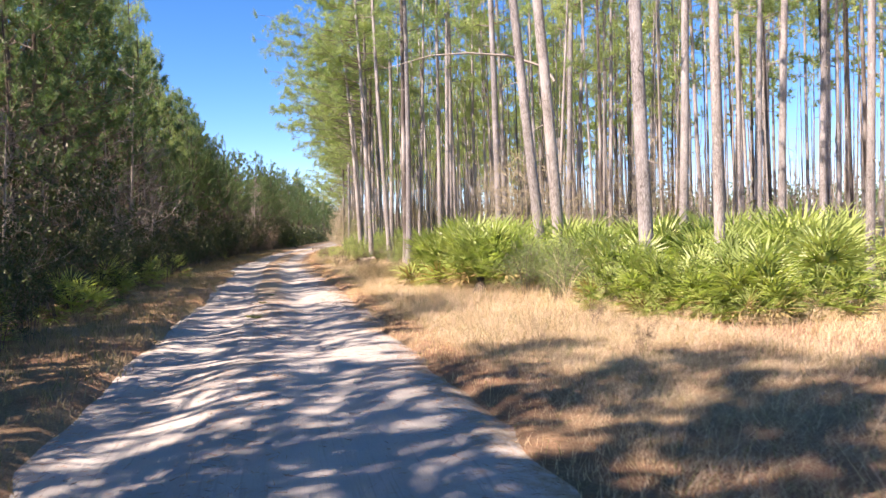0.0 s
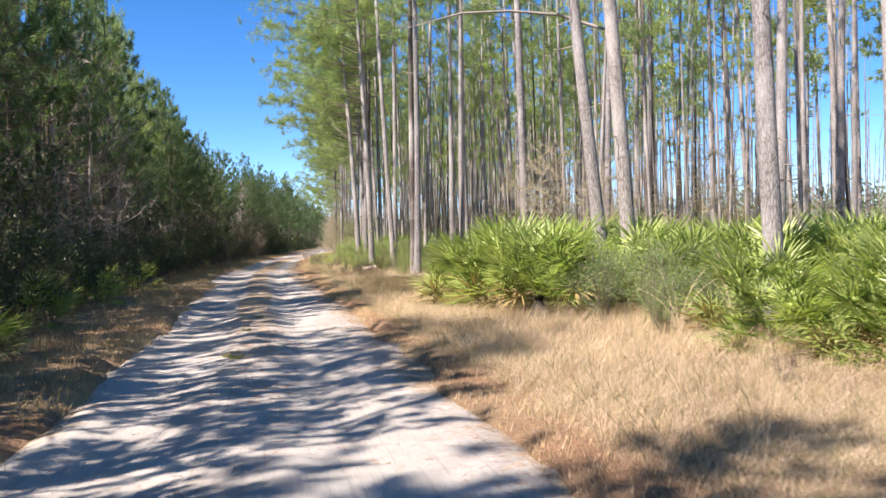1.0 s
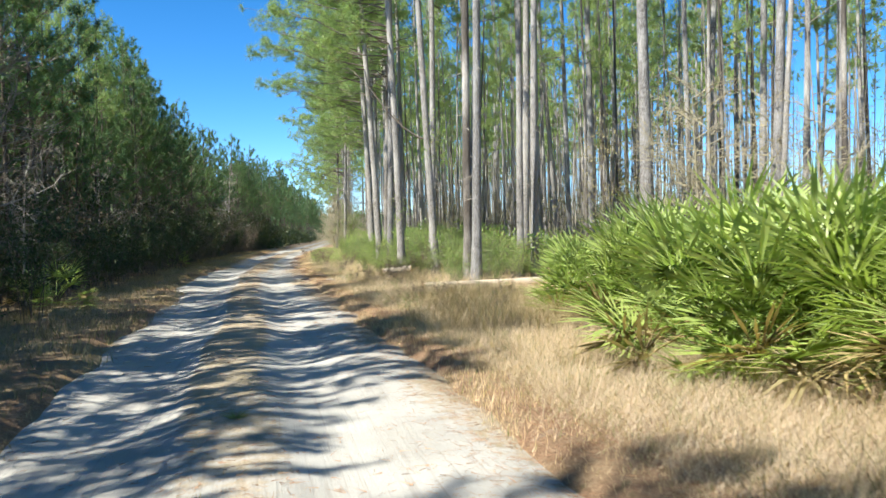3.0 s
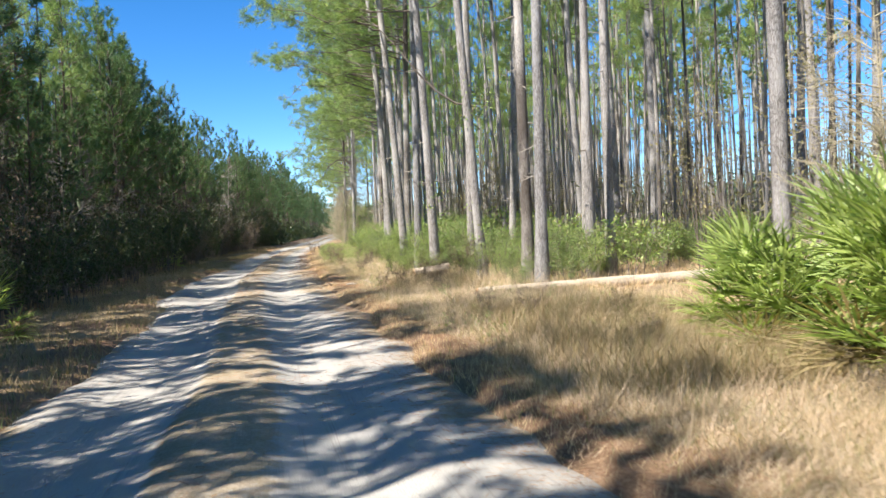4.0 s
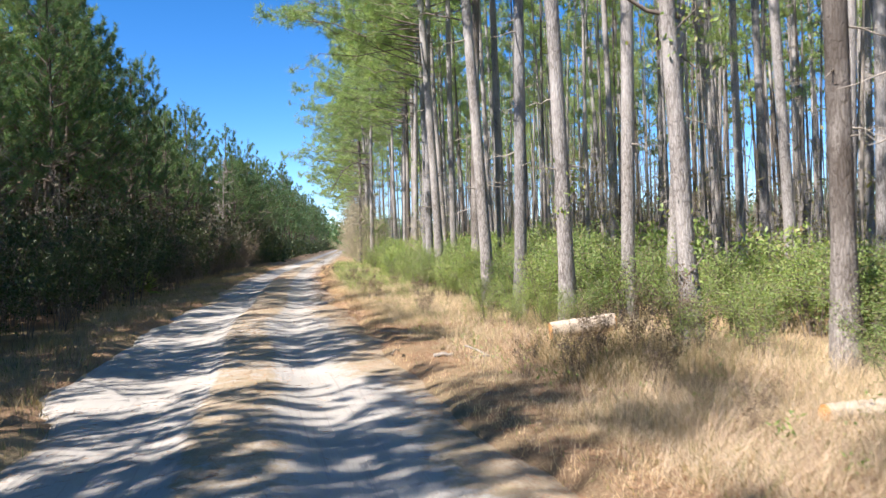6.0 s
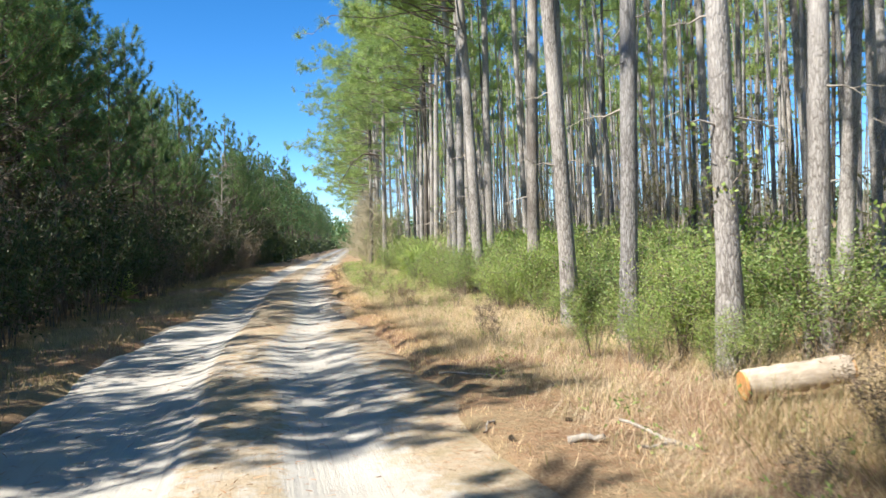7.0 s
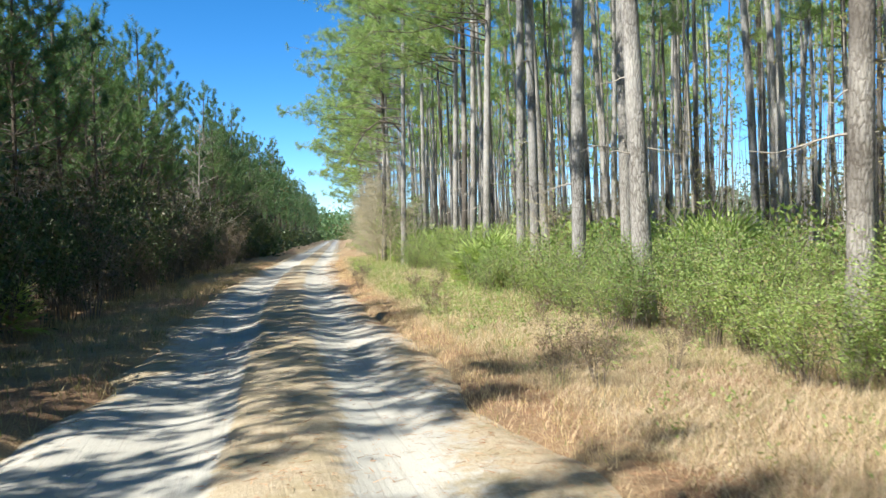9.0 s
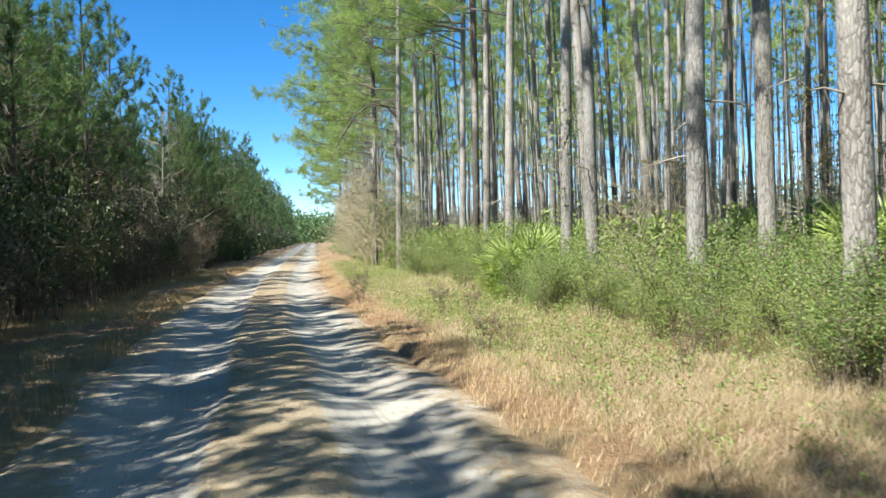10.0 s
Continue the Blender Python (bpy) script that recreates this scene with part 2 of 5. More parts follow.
def np_mesh(name, verts, tris, material, smooth=False):
    """A mesh from arrays of corners and of triangles or quads."""
    verts = np.asarray(verts, dtype=np.float32)
    tris = np.asarray(tris, dtype=np.int32)
    me = bpy.data.meshes.new(name)
    k = tris.shape[1]
    me.vertices.add(len(verts))
    me.vertices.foreach_set("co", verts.ravel())
    me.loops.add(tris.size)
    me.loops.foreach_set("vertex_index", tris.ravel())
    me.polygons.add(len(tris))
    me.polygons.foreach_set("loop_start", np.arange(0, tris.size, k, dtype=np.int32))
    me.materials.append(material)
    me.update(calc_edges=True)
    me.validate()
    if smooth:
        me.polygons.foreach_set("use_smooth", np.ones(len(tris), dtype=bool))
    return me


class Tubes:
    """Collects tapered tubes (trunks, limbs, stems) into one mesh of quads."""

    def __init__(self):
        self.v, self.f, self.n = [], [], 0

    def add(self, path, radii, sides=6, rough=0.0):
        path, radii = np.asarray(path, float), np.asarray(radii, float)
        way = np.gradient(path, axis=0)
        way /= np.linalg.norm(way, axis=1)[:, None] + 1e-9
        ref = np.where(np.abs(way[:, 2:3]) > 0.9, np.array([[1.0, 0, 0]]), np.array([[0, 0, 1.0]]))
        a = np.cross(way, ref)
        a /= np.linalg.norm(a, axis=1)[:, None] + 1e-9
        b = np.cross(way, a)
        ang = np.linspace(0, 2 * np.pi, sides, endpoint=False)
        rad = radii[:, None] * (1 + rough * rng.standard_normal((len(path), sides)))
        ring = path[:, None] + rad[..., None] * (np.cos(ang)[None, :, None] * a[:, None] + np.sin(ang)[None, :, None] * b[:, None])
        self.v.append(ring.reshape(-1, 3))
        i = np.arange(len(path) - 1)[:, None] * sides + self.n
        j = np.arange(sides)[None]
        k = (j + 1) % sides
        self.f.append(np.stack([i + j, i + k, i + k + sides, i + j + sides], -1).reshape(-1, 4))
        self.n += len(path) * sides

    def mesh(self, name, material):
        return np_mesh(name, np.concatenate(self.v), np.concatenate(self.f), material, True)


class Blades:
    """Collects thin pointed triangles (needles, leaflets) into one mesh."""

    def __init__(self):
        self.v = []

    def add(self, root, way, length, width):
        """Arrays of roots and unit ways; each blade is a slim triangle with its own twist."""
        n = len(root)
        side = np.cross(way, rng.standard_normal((n, 3)))
        side /= np.linalg.norm(side, axis=1)[:, None] + 1e-9
        w = (np.broadcast_to(width, (n,)) / 2)[:, None]
        tip = root + way * np.broadcast_to(length, (n,))[:, None]
        self.v.append(np.stack([root - side * w, root + side * w, tip], 1).reshape(-1, 3))

    def leaves(self, root, way, length, width):
        """Lozenge leaves of two triangles each."""
        n = len(root)
        side = np.cross(way, rng.standard_normal((n, 3)))
        side /= np.linalg.norm(side, axis=1)[:, None] + 1e-9
        w = (np.broadcast_to(width, (n,)) / 2)[:, None]
        ln = np.broadcast_to(length, (n,))[:, None]
        mid, tip = root + way * ln * 0.5, root + way * ln
        self.v.append(np.stack([root, mid + side * w, tip, root, tip, mid - side * w], 1).reshape(-1, 3))

    def mesh(self, name, material):
        v = np.concatenate(self.v)
        return np_mesh(name, v, np.arange(len(v)).reshape(-1, 3), material)


def unit(v):
    v = np.asarray(v, float)
    return v / (np.linalg.norm(v, axis=-1, keepdims=True) + 1e-9)


def part(name, me, parent, label=""):
    ob = new(name, me)
    ob.parent = parent
    return tagged(ob, label) if label else ob


def thing(name, label, category, group="", kind=""):
    return tagged(new(name), label, category, group, kind)


def at(x, y, z=0.0, turn=0.0, size=1.0, tall=None):
    return pose(x, y, z, 0, 0, turn) @ Matrix.Diagonal((size, size, size if tall is None else tall, 1))


class Kinds:
    """Builds each kind once and copies it afterwards."""

    def __init__(self):
        self.made = {}

    def put(self, key, make, m):
        if key not in self.made:
            ob = make()
            ob.matrix_basis = m
            self.made[key] = ob
            return ob
        first = self.made[key]
        twin = copy_thing(first, m)
        twin.matrix_basis = m
        return twin


kinds = Kinds()


def joined(name, label, category, make, poses):
    """Many far, uncountable plants of one kind as a single mesh of kind stuff."""
    first = make()
    pieces = [o.data for o in first.children]
    V, F, M, base = [], [], [], 0
    for slot, me in enumerate(pieces):
        me.calc_loop_triangles()
        co = np.empty(len(me.vertices) * 3, dtype=np.float32)
        me.vertices.foreach_get("co", co)
        co = co.reshape(-1, 3)
        tri = np.empty(len(me.loop_triangles) * 3, dtype=np.int32)
        me.loop_triangles.foreach_get("vertices", tri)
        tri = tri.reshape(-1, 3)
        for m in poses:
            a = np.array(m)
            V.append(co @ a[:3, :3].T + a[:3, 3])
            F.append(tri + base)
            M.append(np.full(len(tri), slot, dtype=np.int32))
            base += len(co)
    out = np_mesh(name, np.concatenate(V), np.concatenate(F), pieces[0].materials[0])
    for me in pieces[1:]:
        out.materials.append(me.materials[0])
    out.polygons.foreach_set("material_index", np.concatenate(M))
    for o in (*first.children, first):
        bpy.data.objects.remove(o)
    return tagged(new(name, out), label, category, kind="stuff")

# ---------------------------------------------------------------- ground and road
def bend(y):
    """How far the road has swung to the right at y."""
    y = np.asarray(y, float)
    near = 0.0012 * np.clip(y - 40, 0, 50) ** 2
    return near + 0.12 * np.clip(y - 90, 0, None)


def fbm(x, y, seed, octaves=3):
    """Smooth uneven relief out of a few crossing waves."""
    r = np.random.default_rng(seed)
    total = np.zeros(np.broadcast(x, y).shape)
    for o in range(octaves):
        for _ in range(4):
            a, p = r.uniform(0, 2 * np.pi), r.uniform(0, 2 * np.pi)
            k = 2.0 ** o * r.uniform(0.7, 1.4)
            total = total + np.sin(k * (np.cos(a) * x + np.sin(a) * y) + p) / 2.0 ** o
    return total / 4


def soft_step(x, a, b):
    t = np.clip((x - a) / (b - a), 0, 1)
    return t * t * (3 - 2 * t)


def ridge_amount(y):
    """The grown-over strip between the wheel tracks: absent at first, full further on."""
    return 0.35 + 0.65 * soft_step(y, 16, 26)


def ridge_mid(y):
    """Middle and half width of that strip."""
    late = soft_step(y, 49, 57)
    return -0.30 + 0.33 * late, 0.44 + 0.09 * late


def ridge_top(u, y):
    """Flat on top, a short steep bank on its left, a soft shoulder on its right."""
    mid, half = ridge_mid(y)
    w = u + 0.09 * fbm(u * 0.2, y * 0.8, 37, 3)
    return soft_step(w, mid - half - 0.1, mid - half + 0.12) * (1 - soft_step(w, mid + half - 0.22, mid + half + 0.2))


def widen(y):
    """The bare sand spreads further to the left over one stretch."""
    return 0.45 * soft_step(y, 38.5, 42.5) * (1 - soft_step(y, 51, 54.5))


def road_height(u, y):
    rid = ridge_amount(y)
    mid, half = ridge_mid(y)
    z = -0.03 - 0.055 * np.exp(-((u - mid + 1.05) / 0.5) ** 2) - 0.055 * np.exp(-((u - mid - half - 0.42) / 0.36) ** 2) * (0.4 + 0.6 * rid)
    z = z + 0.05 * rid * ridge_top(u, y)
    z = z + (0.045 + 0.03 * (1 - soft_step(y, 14, 26))) * fbm(u * 0.8, y * 1.0, 3, 3) + 0.012 * fbm(u * 0.9, y * 2.1, 5, 3)
    side = u + np.where(u < 0, widen(y), 0)
    edge = soft_step(np.abs(side + 0.1 + 0.22 * fbm(u * 0.2, y * 0.9, 6, 3) + 0.12 * fbm(u * 0.7, y * 3.4, 8, 2)), 1.7, 2.7)
    return z * (1 - edge) - 0.25 * edge


def ground_height(x, y):
    u = x - bend(y)
    z = 0.02 + 0.05 * fbm(x * 0.55, y * 0.55, 11, 3) + 0.02 * fbm(x * 3, y * 3, 12, 2)
    z = z - 0.30 * (1 - soft_step(np.abs(u + 0.1) - np.where(u < 0, widen(y), 0) + 0.3 * fbm(x * 1.3, y * 1.5, 14, 2), 1.55, 2.15))
    far = soft_step(np.abs(u), 12, 40)
    return z + 0.15 * far * fbm(x * 0.06, y * 0.06, 13, 2)


def grid_mesh(name, xs, ys, height, material, shift=False):
    X, Y = np.meshgrid(xs, ys)
    Z = height(X, Y)
    P = np.stack([X + bend(Y) if shift else X, Y, Z], -1).reshape(-1, 3)
    nx, ny = len(xs), len(ys)
    i = np.arange(ny - 1)[:, None] * nx + np.arange(nx - 1)[None]
    F = np.stack([i, i + 1, i + nx + 1, i + nx], -1).reshape(-1, 4)
    return np_mesh(name, P, F, material, True), X, Y


def stretch(lo, hi, near_lo, near_hi, step):
    """Even steps in the middle, growing ones outside."""
    mid = np.arange(near_lo, near_hi + step / 2, step)
    out_hi, out_lo, s = [], [], step
    v = near_hi
    while v < hi:
        s *= 1.22
        v += s
        out_hi.append(v)
    s, v = step, near_lo
    while v > lo:
        s *= 1.22
        v -= s
        out_lo.append(v)
    return np.array(out_lo[::-1] + list(mid) + out_hi)


me, _, _ = grid_mesh("ground", stretch(-1500, 1500, -9, 12, 0.36), stretch(-400, 3000, -6, 90, 0.45), ground_height, FLOOR)
ground = tagged(new("ground", me), "forest floor of brown pine straw and dead grass", "ground", kind="structure")

us = np.arange(-3.3, 2.71, 0.1)
ys = np.concatenate([np.arange(-8, 95, 0.2), np.arange(95, 420, 1.2)])
me, U, Y = grid_mesh("road", us, ys, road_height, SAND, True)
rid = ridge_amount(Y)
narrow = soft_step(Y, 29, 37) * (1 - 0.6 * soft_step(Y, 50, 63))
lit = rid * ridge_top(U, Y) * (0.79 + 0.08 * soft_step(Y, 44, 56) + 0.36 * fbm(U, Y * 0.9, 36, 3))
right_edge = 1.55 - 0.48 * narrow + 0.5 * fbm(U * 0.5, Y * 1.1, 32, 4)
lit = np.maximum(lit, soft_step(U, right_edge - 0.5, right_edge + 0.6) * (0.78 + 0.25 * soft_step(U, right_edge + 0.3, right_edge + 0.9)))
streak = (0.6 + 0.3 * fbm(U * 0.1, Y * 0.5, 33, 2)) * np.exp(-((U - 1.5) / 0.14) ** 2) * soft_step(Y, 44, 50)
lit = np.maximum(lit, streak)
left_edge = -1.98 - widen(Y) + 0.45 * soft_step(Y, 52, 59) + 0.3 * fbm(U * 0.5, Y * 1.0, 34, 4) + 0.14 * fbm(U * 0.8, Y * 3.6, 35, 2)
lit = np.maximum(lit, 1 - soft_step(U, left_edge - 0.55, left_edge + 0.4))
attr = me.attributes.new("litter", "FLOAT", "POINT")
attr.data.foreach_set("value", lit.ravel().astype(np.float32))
road = tagged(new("road", me), "pale sandy two-track forest road with a grassy middle strip", "road", kind="structure")

# ---------------------------------------------------------------- pines
def trunk_path(height, sweep, r):
    z = np.linspace(-0.15, height, 16)
    ph = r.uniform(0, 6.28, 2)
    bx = sweep * np.sin(z / height * 2.6 + ph[0]) - sweep * math.sin(ph[0])
    by = sweep * np.sin(z / height * 2.1 + ph[1]) - sweep * math.sin(ph[1])
    return np.stack([bx, by, z], 1)


def trunk_radii(z, height, r0):
    t = np.clip(z / height, 0, 1)
    return r0 * (1 - 0.72 * t ** 1.1) * (1 + 0.45 * np.exp(-np.clip(z, 0, None) / 0.25)) * np.where(t > 0.97, 0.3, 1)


def brush(blades, root, way, length, spread, count, width):
    """A shoot clothed in needles like a bottle brush."""
    t = rng.uniform(0.0, 1.0, count) ** 0.8
    out = unit(np.cross(way, rng.standard_normal((count, 3))))
    d = unit(way[None] * rng.uniform(0.2, 0.9, (count, 1)) + out * rng.uniform(0.6, 1.0, (count, 1)))
    blades.add(root[None] + way[None] * (t * length)[:, None], d, spread * rng.uniform(0.7, 1.25, count), width)


def limb_path(root, way, length, lift, n=5):
    t = np.linspace(0, 1, n)[:, None]
    wob = rng.standard_normal((n, 3)) * 0.05 * length * t
    return root[None] + way[None] * t * length + np.array([[0, 0, 1.0]]) * lift * t ** 2 * length + wob


def tuft(blades, tip, way, count, length, width):
    """A shoot's end: needles spraying out all round it, the hindmost drooping."""
    out = unit(np.cross(way, rng.standard_normal((count, 3))))
    fore = rng.uniform(-0.15, 1.1, (count, 1))
    d = unit(way[None] * fore + out * rng.uniform(0.55, 1.0, (count, 1)) + np.array([0, 0, -0.12]))
    root = tip[None] - way[None] * rng.uniform(0, 0.5 * length, (count, 1))
    blades.add(root, d, length * rng.uniform(0.75, 1.2, count), width)


def young_pine(seed, height, rich):
    """Roadside plantation pine: green brush-like heads above, dead drooping limbs with withered needles below."""
    global rng
    rng = np.random.default_rng(seed)
    tree = thing("young_pine", "young pine with brushy green heads and dead brown lower limbs", "pine tree", "young pines along the road")
    path = trunk_path(height, 0.16, rng)
    trunk, limbs, crown, withered = Tubes(), Tubes(), Blades(), Blades()
    trunk.add(path, trunk_radii(path[:, 2], height, 0.065 + height * 0.002), 7, 0.04)
    dead = Tubes()
    live = height * (0.40 if rich else 0.3)

    def spot(z):
        return np.array([np.interp(z, path[:, 2], path[:, k]) for k in range(3)])

    for z in np.sort(rng.uniform(0.9, height * 0.55, 30 if rich == 1 else 22)) if rich else []:
        a, length = rng.uniform(0, 6.28), rng.uniform(0.6, 2.2)
        way = unit(np.array([math.cos(a), math.sin(a), rng.uniform(-0.3, 0.3)]))
        lp = limb_path(spot(z), way, length, rng.uniform(-0.3, 0.15), 5)
        dead.add(lp, np.linspace(0.014, 0.004, 5), 3)
        for q in (1, 2, 3, 4):
            d = unit(way + rng.normal(0, 0.7, 3))
            end = lp[q] + d * length * 0.3
            dead.add(np.stack([lp[q], end]), [0.006, 0.003], 3)
            if rng.random() < 0.8:
                tuft(withered, end, unit(d + [0, 0, -0.7]), 9, 0.2, 0.016)
    heads = {1: (74, 0.22, 0.021), 2: (58, 0.23, 0.027), 0: (10, 0.28, 0.125)}[rich]
    z = live
    while z < height - 0.5:
        t = (z - live) / (height - live)
        for _ in range(int(rng.integers(3, 6))):
            a = rng.uniform(0, 6.28)
            length = (2.0 * (1 - t) ** 0.8 + 0.4) * rng.uniform(0.5, 1.15)
            way = unit(np.array([math.cos(a), math.sin(a), rng.uniform(0.0, 0.35) + 0.5 * t]))
            lp = limb_path(spot(z), way, length, 0.42, 5)
            if rich or rng.random() < 0.3:
                limbs.add(lp, np.linspace(0.022, 0.006, 5) * (1.2 - 0.5 * t), 3)
            n = int(length * 1.3 + rng.random()) + (1 if t < 0.6 else 0)
            for q in [1.0] + list(rng.uniform(0.4, 0.97, n)):
                p = np.array([np.interp(q, np.linspace(0, 1, 5), lp[:, k]) for k in range(3)])
                w = unit(way * rng.uniform(0.1, 0.7) + np.array([*rng.normal(0, 0.35, 2), 0.9]))
                brush(crown, p, w, rng.uniform(0.3, 0.55), *heads[1:2], heads[0], heads[2])
        z += rng.uniform(0.42, 0.62)
    top = path[-1]
    for k in range(5):
        w = unit(np.array([*rng.normal(0, 0.28, 2), 1.0]))
        brush(crown, top - np.array([0, 0, 0.22 * k]), w, 0.6, 0.23, 46, 0.016 if rich == 1 else 0.03)
    part("trunk", trunk.mesh("trunk", BARK_YOUNG), tree)
    tagged(part("branchwork", limbs.mesh("branchwork", LIMB), tree), kind="stuff")
    if rich:
        tagged(part("deadwood", dead.mesh("deadwood", SHADED_TWIG), tree, "grey leafless dead branches"), kind="stuff")
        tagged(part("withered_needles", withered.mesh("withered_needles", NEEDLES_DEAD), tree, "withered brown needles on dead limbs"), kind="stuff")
    part("crown", crown.mesh("crown", NEEDLES_YOUNG), tree)
    return tree


def tall_pine(seed, height, r0, base, toward=None, low=0, skin=None, stubs=9, plain=False):
    """Grown pine: a bare plated trunk, dead stubs, an open crown of tufted plates; toward: the side to which an edge tree reaches."""
    global rng
    rng = np.random.default_rng(seed)
    if toward is None:
        tree = thing("tall_pine", "tall slender pine with bare grey plated trunk and high crown", "pine tree", "pines of the forest")
    else:
        tree = thing("edge_pine", "tall forest-edge pine with green boughs reaching over the road", "pine tree", "pines of the forest")
    path = trunk_path(height, 0.28, rng)
    trunk, limbs, crown = Tubes(), Tubes(), Blades()
    trunk.add(path, trunk_radii(path[:, 2], height, r0), 6 if plain else 12, 0.03)
    edge = toward is not None

    def spot(z):
        return np.array([np.interp(z, path[:, 2], path[:, k]) for k in range(3)])

    def bough(z, a, length, lift):
        """A limb that forks in its outer part into side shoots, all ending in tufts, so that the green sits in clumps."""
        way = unit(np.array([math.cos(a), math.sin(a), rng.uniform(-0.1, 0.35)]))
        lp = limb_path(spot(z), way, length, lift, 6)
        limbs.add(lp if not plain else lp[[0, 5]], np.linspace(0.03, 0.007, 2 if plain else 6), 4 if edge else 3)
        flat = unit(np.cross(way, [0, 0, 1.0]))
        for q in np.append(rng.uniform(0.3, 0.97, int(3.0 + length * 1.4)), 1.0):
            p = np.array([np.interp(q, np.linspace(0, 1, 6), lp[:, k]) for k in range(3)])
            d = unit(way * rng.uniform(0.3, 1.0) + flat * rng.normal(0, 0.75) + np.array([0, 0, rng.uniform(-0.1, 0.55)]))
            side = rng.uniform(0.35, 0.95) * (1.25 - 0.6 * q)
            if edge:
                limbs.add(np.stack([p, p + d * side]), [0.013, 0.005], 3)
            for _ in range(4 if edge else 1 if plain else 3):
                e = p + d * side * rng.uniform(0.45, 1.0) + rng.normal(0, 0.13, 3)
                w = unit(d + rng.normal(0, 0.5, 3) + [0, 0, 0.45])
                tuft(crown, e, w, *((26, 0.29, 0.0135) if edge else (11, 0.42, 0.075) if plain else (15, 0.33, 0.025)))

    for z in np.sort(rng.uniform(base, height - 0.2, 36 if edge else 27)):
        t = (z - base) / (height - base)
        bough(z, rng.uniform(0, 6.28), rng.uniform(1.0, 2.9) * (1.15 - 0.75 * t), 0.12)
    if edge:
        for z in np.sort(rng.uniform(low, base + 5, 18)):
            bough(z, toward + rng.normal(0, 0.85), rng.uniform(2.2, 5.8), rng.uniform(-0.14, 0.26))
    dead = Tubes()
    for z in np.sort(rng.uniform(2.5, base + 2, stubs)):
        a, length = rng.uniform(0, 6.28), rng.uniform(0.2, 1.1) * (2.0 if stubs > 20 else 1)
        way = unit(np.array([math.cos(a), math.sin(a), rng.uniform(-0.3, 0.2)]))
        lp = limb_path(spot(z), way, length, rng.uniform(-0.25, 0.1), 5)
        dead.add(lp, np.linspace(0.022, 0.005, 5), 3)
        for q in (2, 3, 4):
            d = unit(way + rng.normal(0, 0.7, 3))
            dead.add(np.stack([lp[q], lp[q] + d * length * 0.18, lp[q] + d * length * 0.35]), [0.008, 0.006, 0.003], 3)
    part("trunk", trunk.mesh("trunk", skin or BARK), tree)
    tagged(part("branchwork", limbs.mesh("branchwork", LIMB), tree), kind="stuff")
    tagged(part("deadwood", dead.mesh("deadwood", TWIG), tree, "grey leafless dead branches"), kind="stuff")
    part("crown", crown.mesh("crown", NEEDLES), tree)
    return tree


# ---------------------------------------------------------------- undergrowth
def shrub(seed, name, label, height, leaf_mat, leaves, leaf_len, stems=9, spread=0.7, thin=2.4, twigs=5):
    global rng
    rng = np.random.default_rng(seed)
    bush = thing(name, label, "shrub", name.replace("_", " ") + "s")
    wood_t, leaf = Tubes(), Blades()
    tips = []
    for _ in range(stems):
        a, r = rng.uniform(0, 6.28), rng.uniform(0.0, 0.3) * spread
        h = height * rng.uniform(0.6, 1.05)
        root = np.array([r * math.cos(a), r * math.sin(a), -0.05])
        lean = np.array([math.cos(a) * spread, math.sin(a) * spread, 0]) * rng.uniform(0.2, 1.0)
        t = np.linspace(0, 1, 5)[:, None]
        stem = root + np.array([0, 0, h]) * t + lean * t ** 1.5 + rng.normal(0, 0.03, (5, 3)) * t
        wood_t.add(stem, np.linspace(0.009, 0.003, 5) * (0.6 + height * 0.35), 3)
        for _ in range(twigs):
            s = rng.uniform(0.3, 1.0)
            p = np.array([np.interp(s, t[:, 0], stem[:, k]) for k in range(3)])
            d = unit(rng.normal(0, 1, 3) * [1, 1, 0.5] + [0, 0, 0.5]) * height * rng.uniform(0.12, 0.28)
            wood_t.add(np.stack([p, p + d]), [0.006, 0.003], 3)
            tips.append((p, d))
        tips.append((stem[3], stem[4] - stem[3]))
    per = max(1, leaves // len(tips))
    for p, d in tips:
        s = rng.uniform(0.1, 1.15, (per, 1))
        roots = p[None] + d[None] * s + rng.normal(0, 0.055 * height ** 0.5, (per, 3))
        ways = unit(d[None] * 0.6 / (np.linalg.norm(d) + 1e-6) + rng.normal(0, 0.8, (per, 3)) + [0, 0, 0.25])
        leaf.leaves(roots, ways, leaf_len * rng.uniform(0.7, 1.3, per), leaf_len / thin)
    tagged(part("stemwork", wood_t.mesh("stemwork", LIMB), bush), kind="stuff")
    part("foliage", leaf.mesh("foliage", leaf_mat), bush)
    return bush


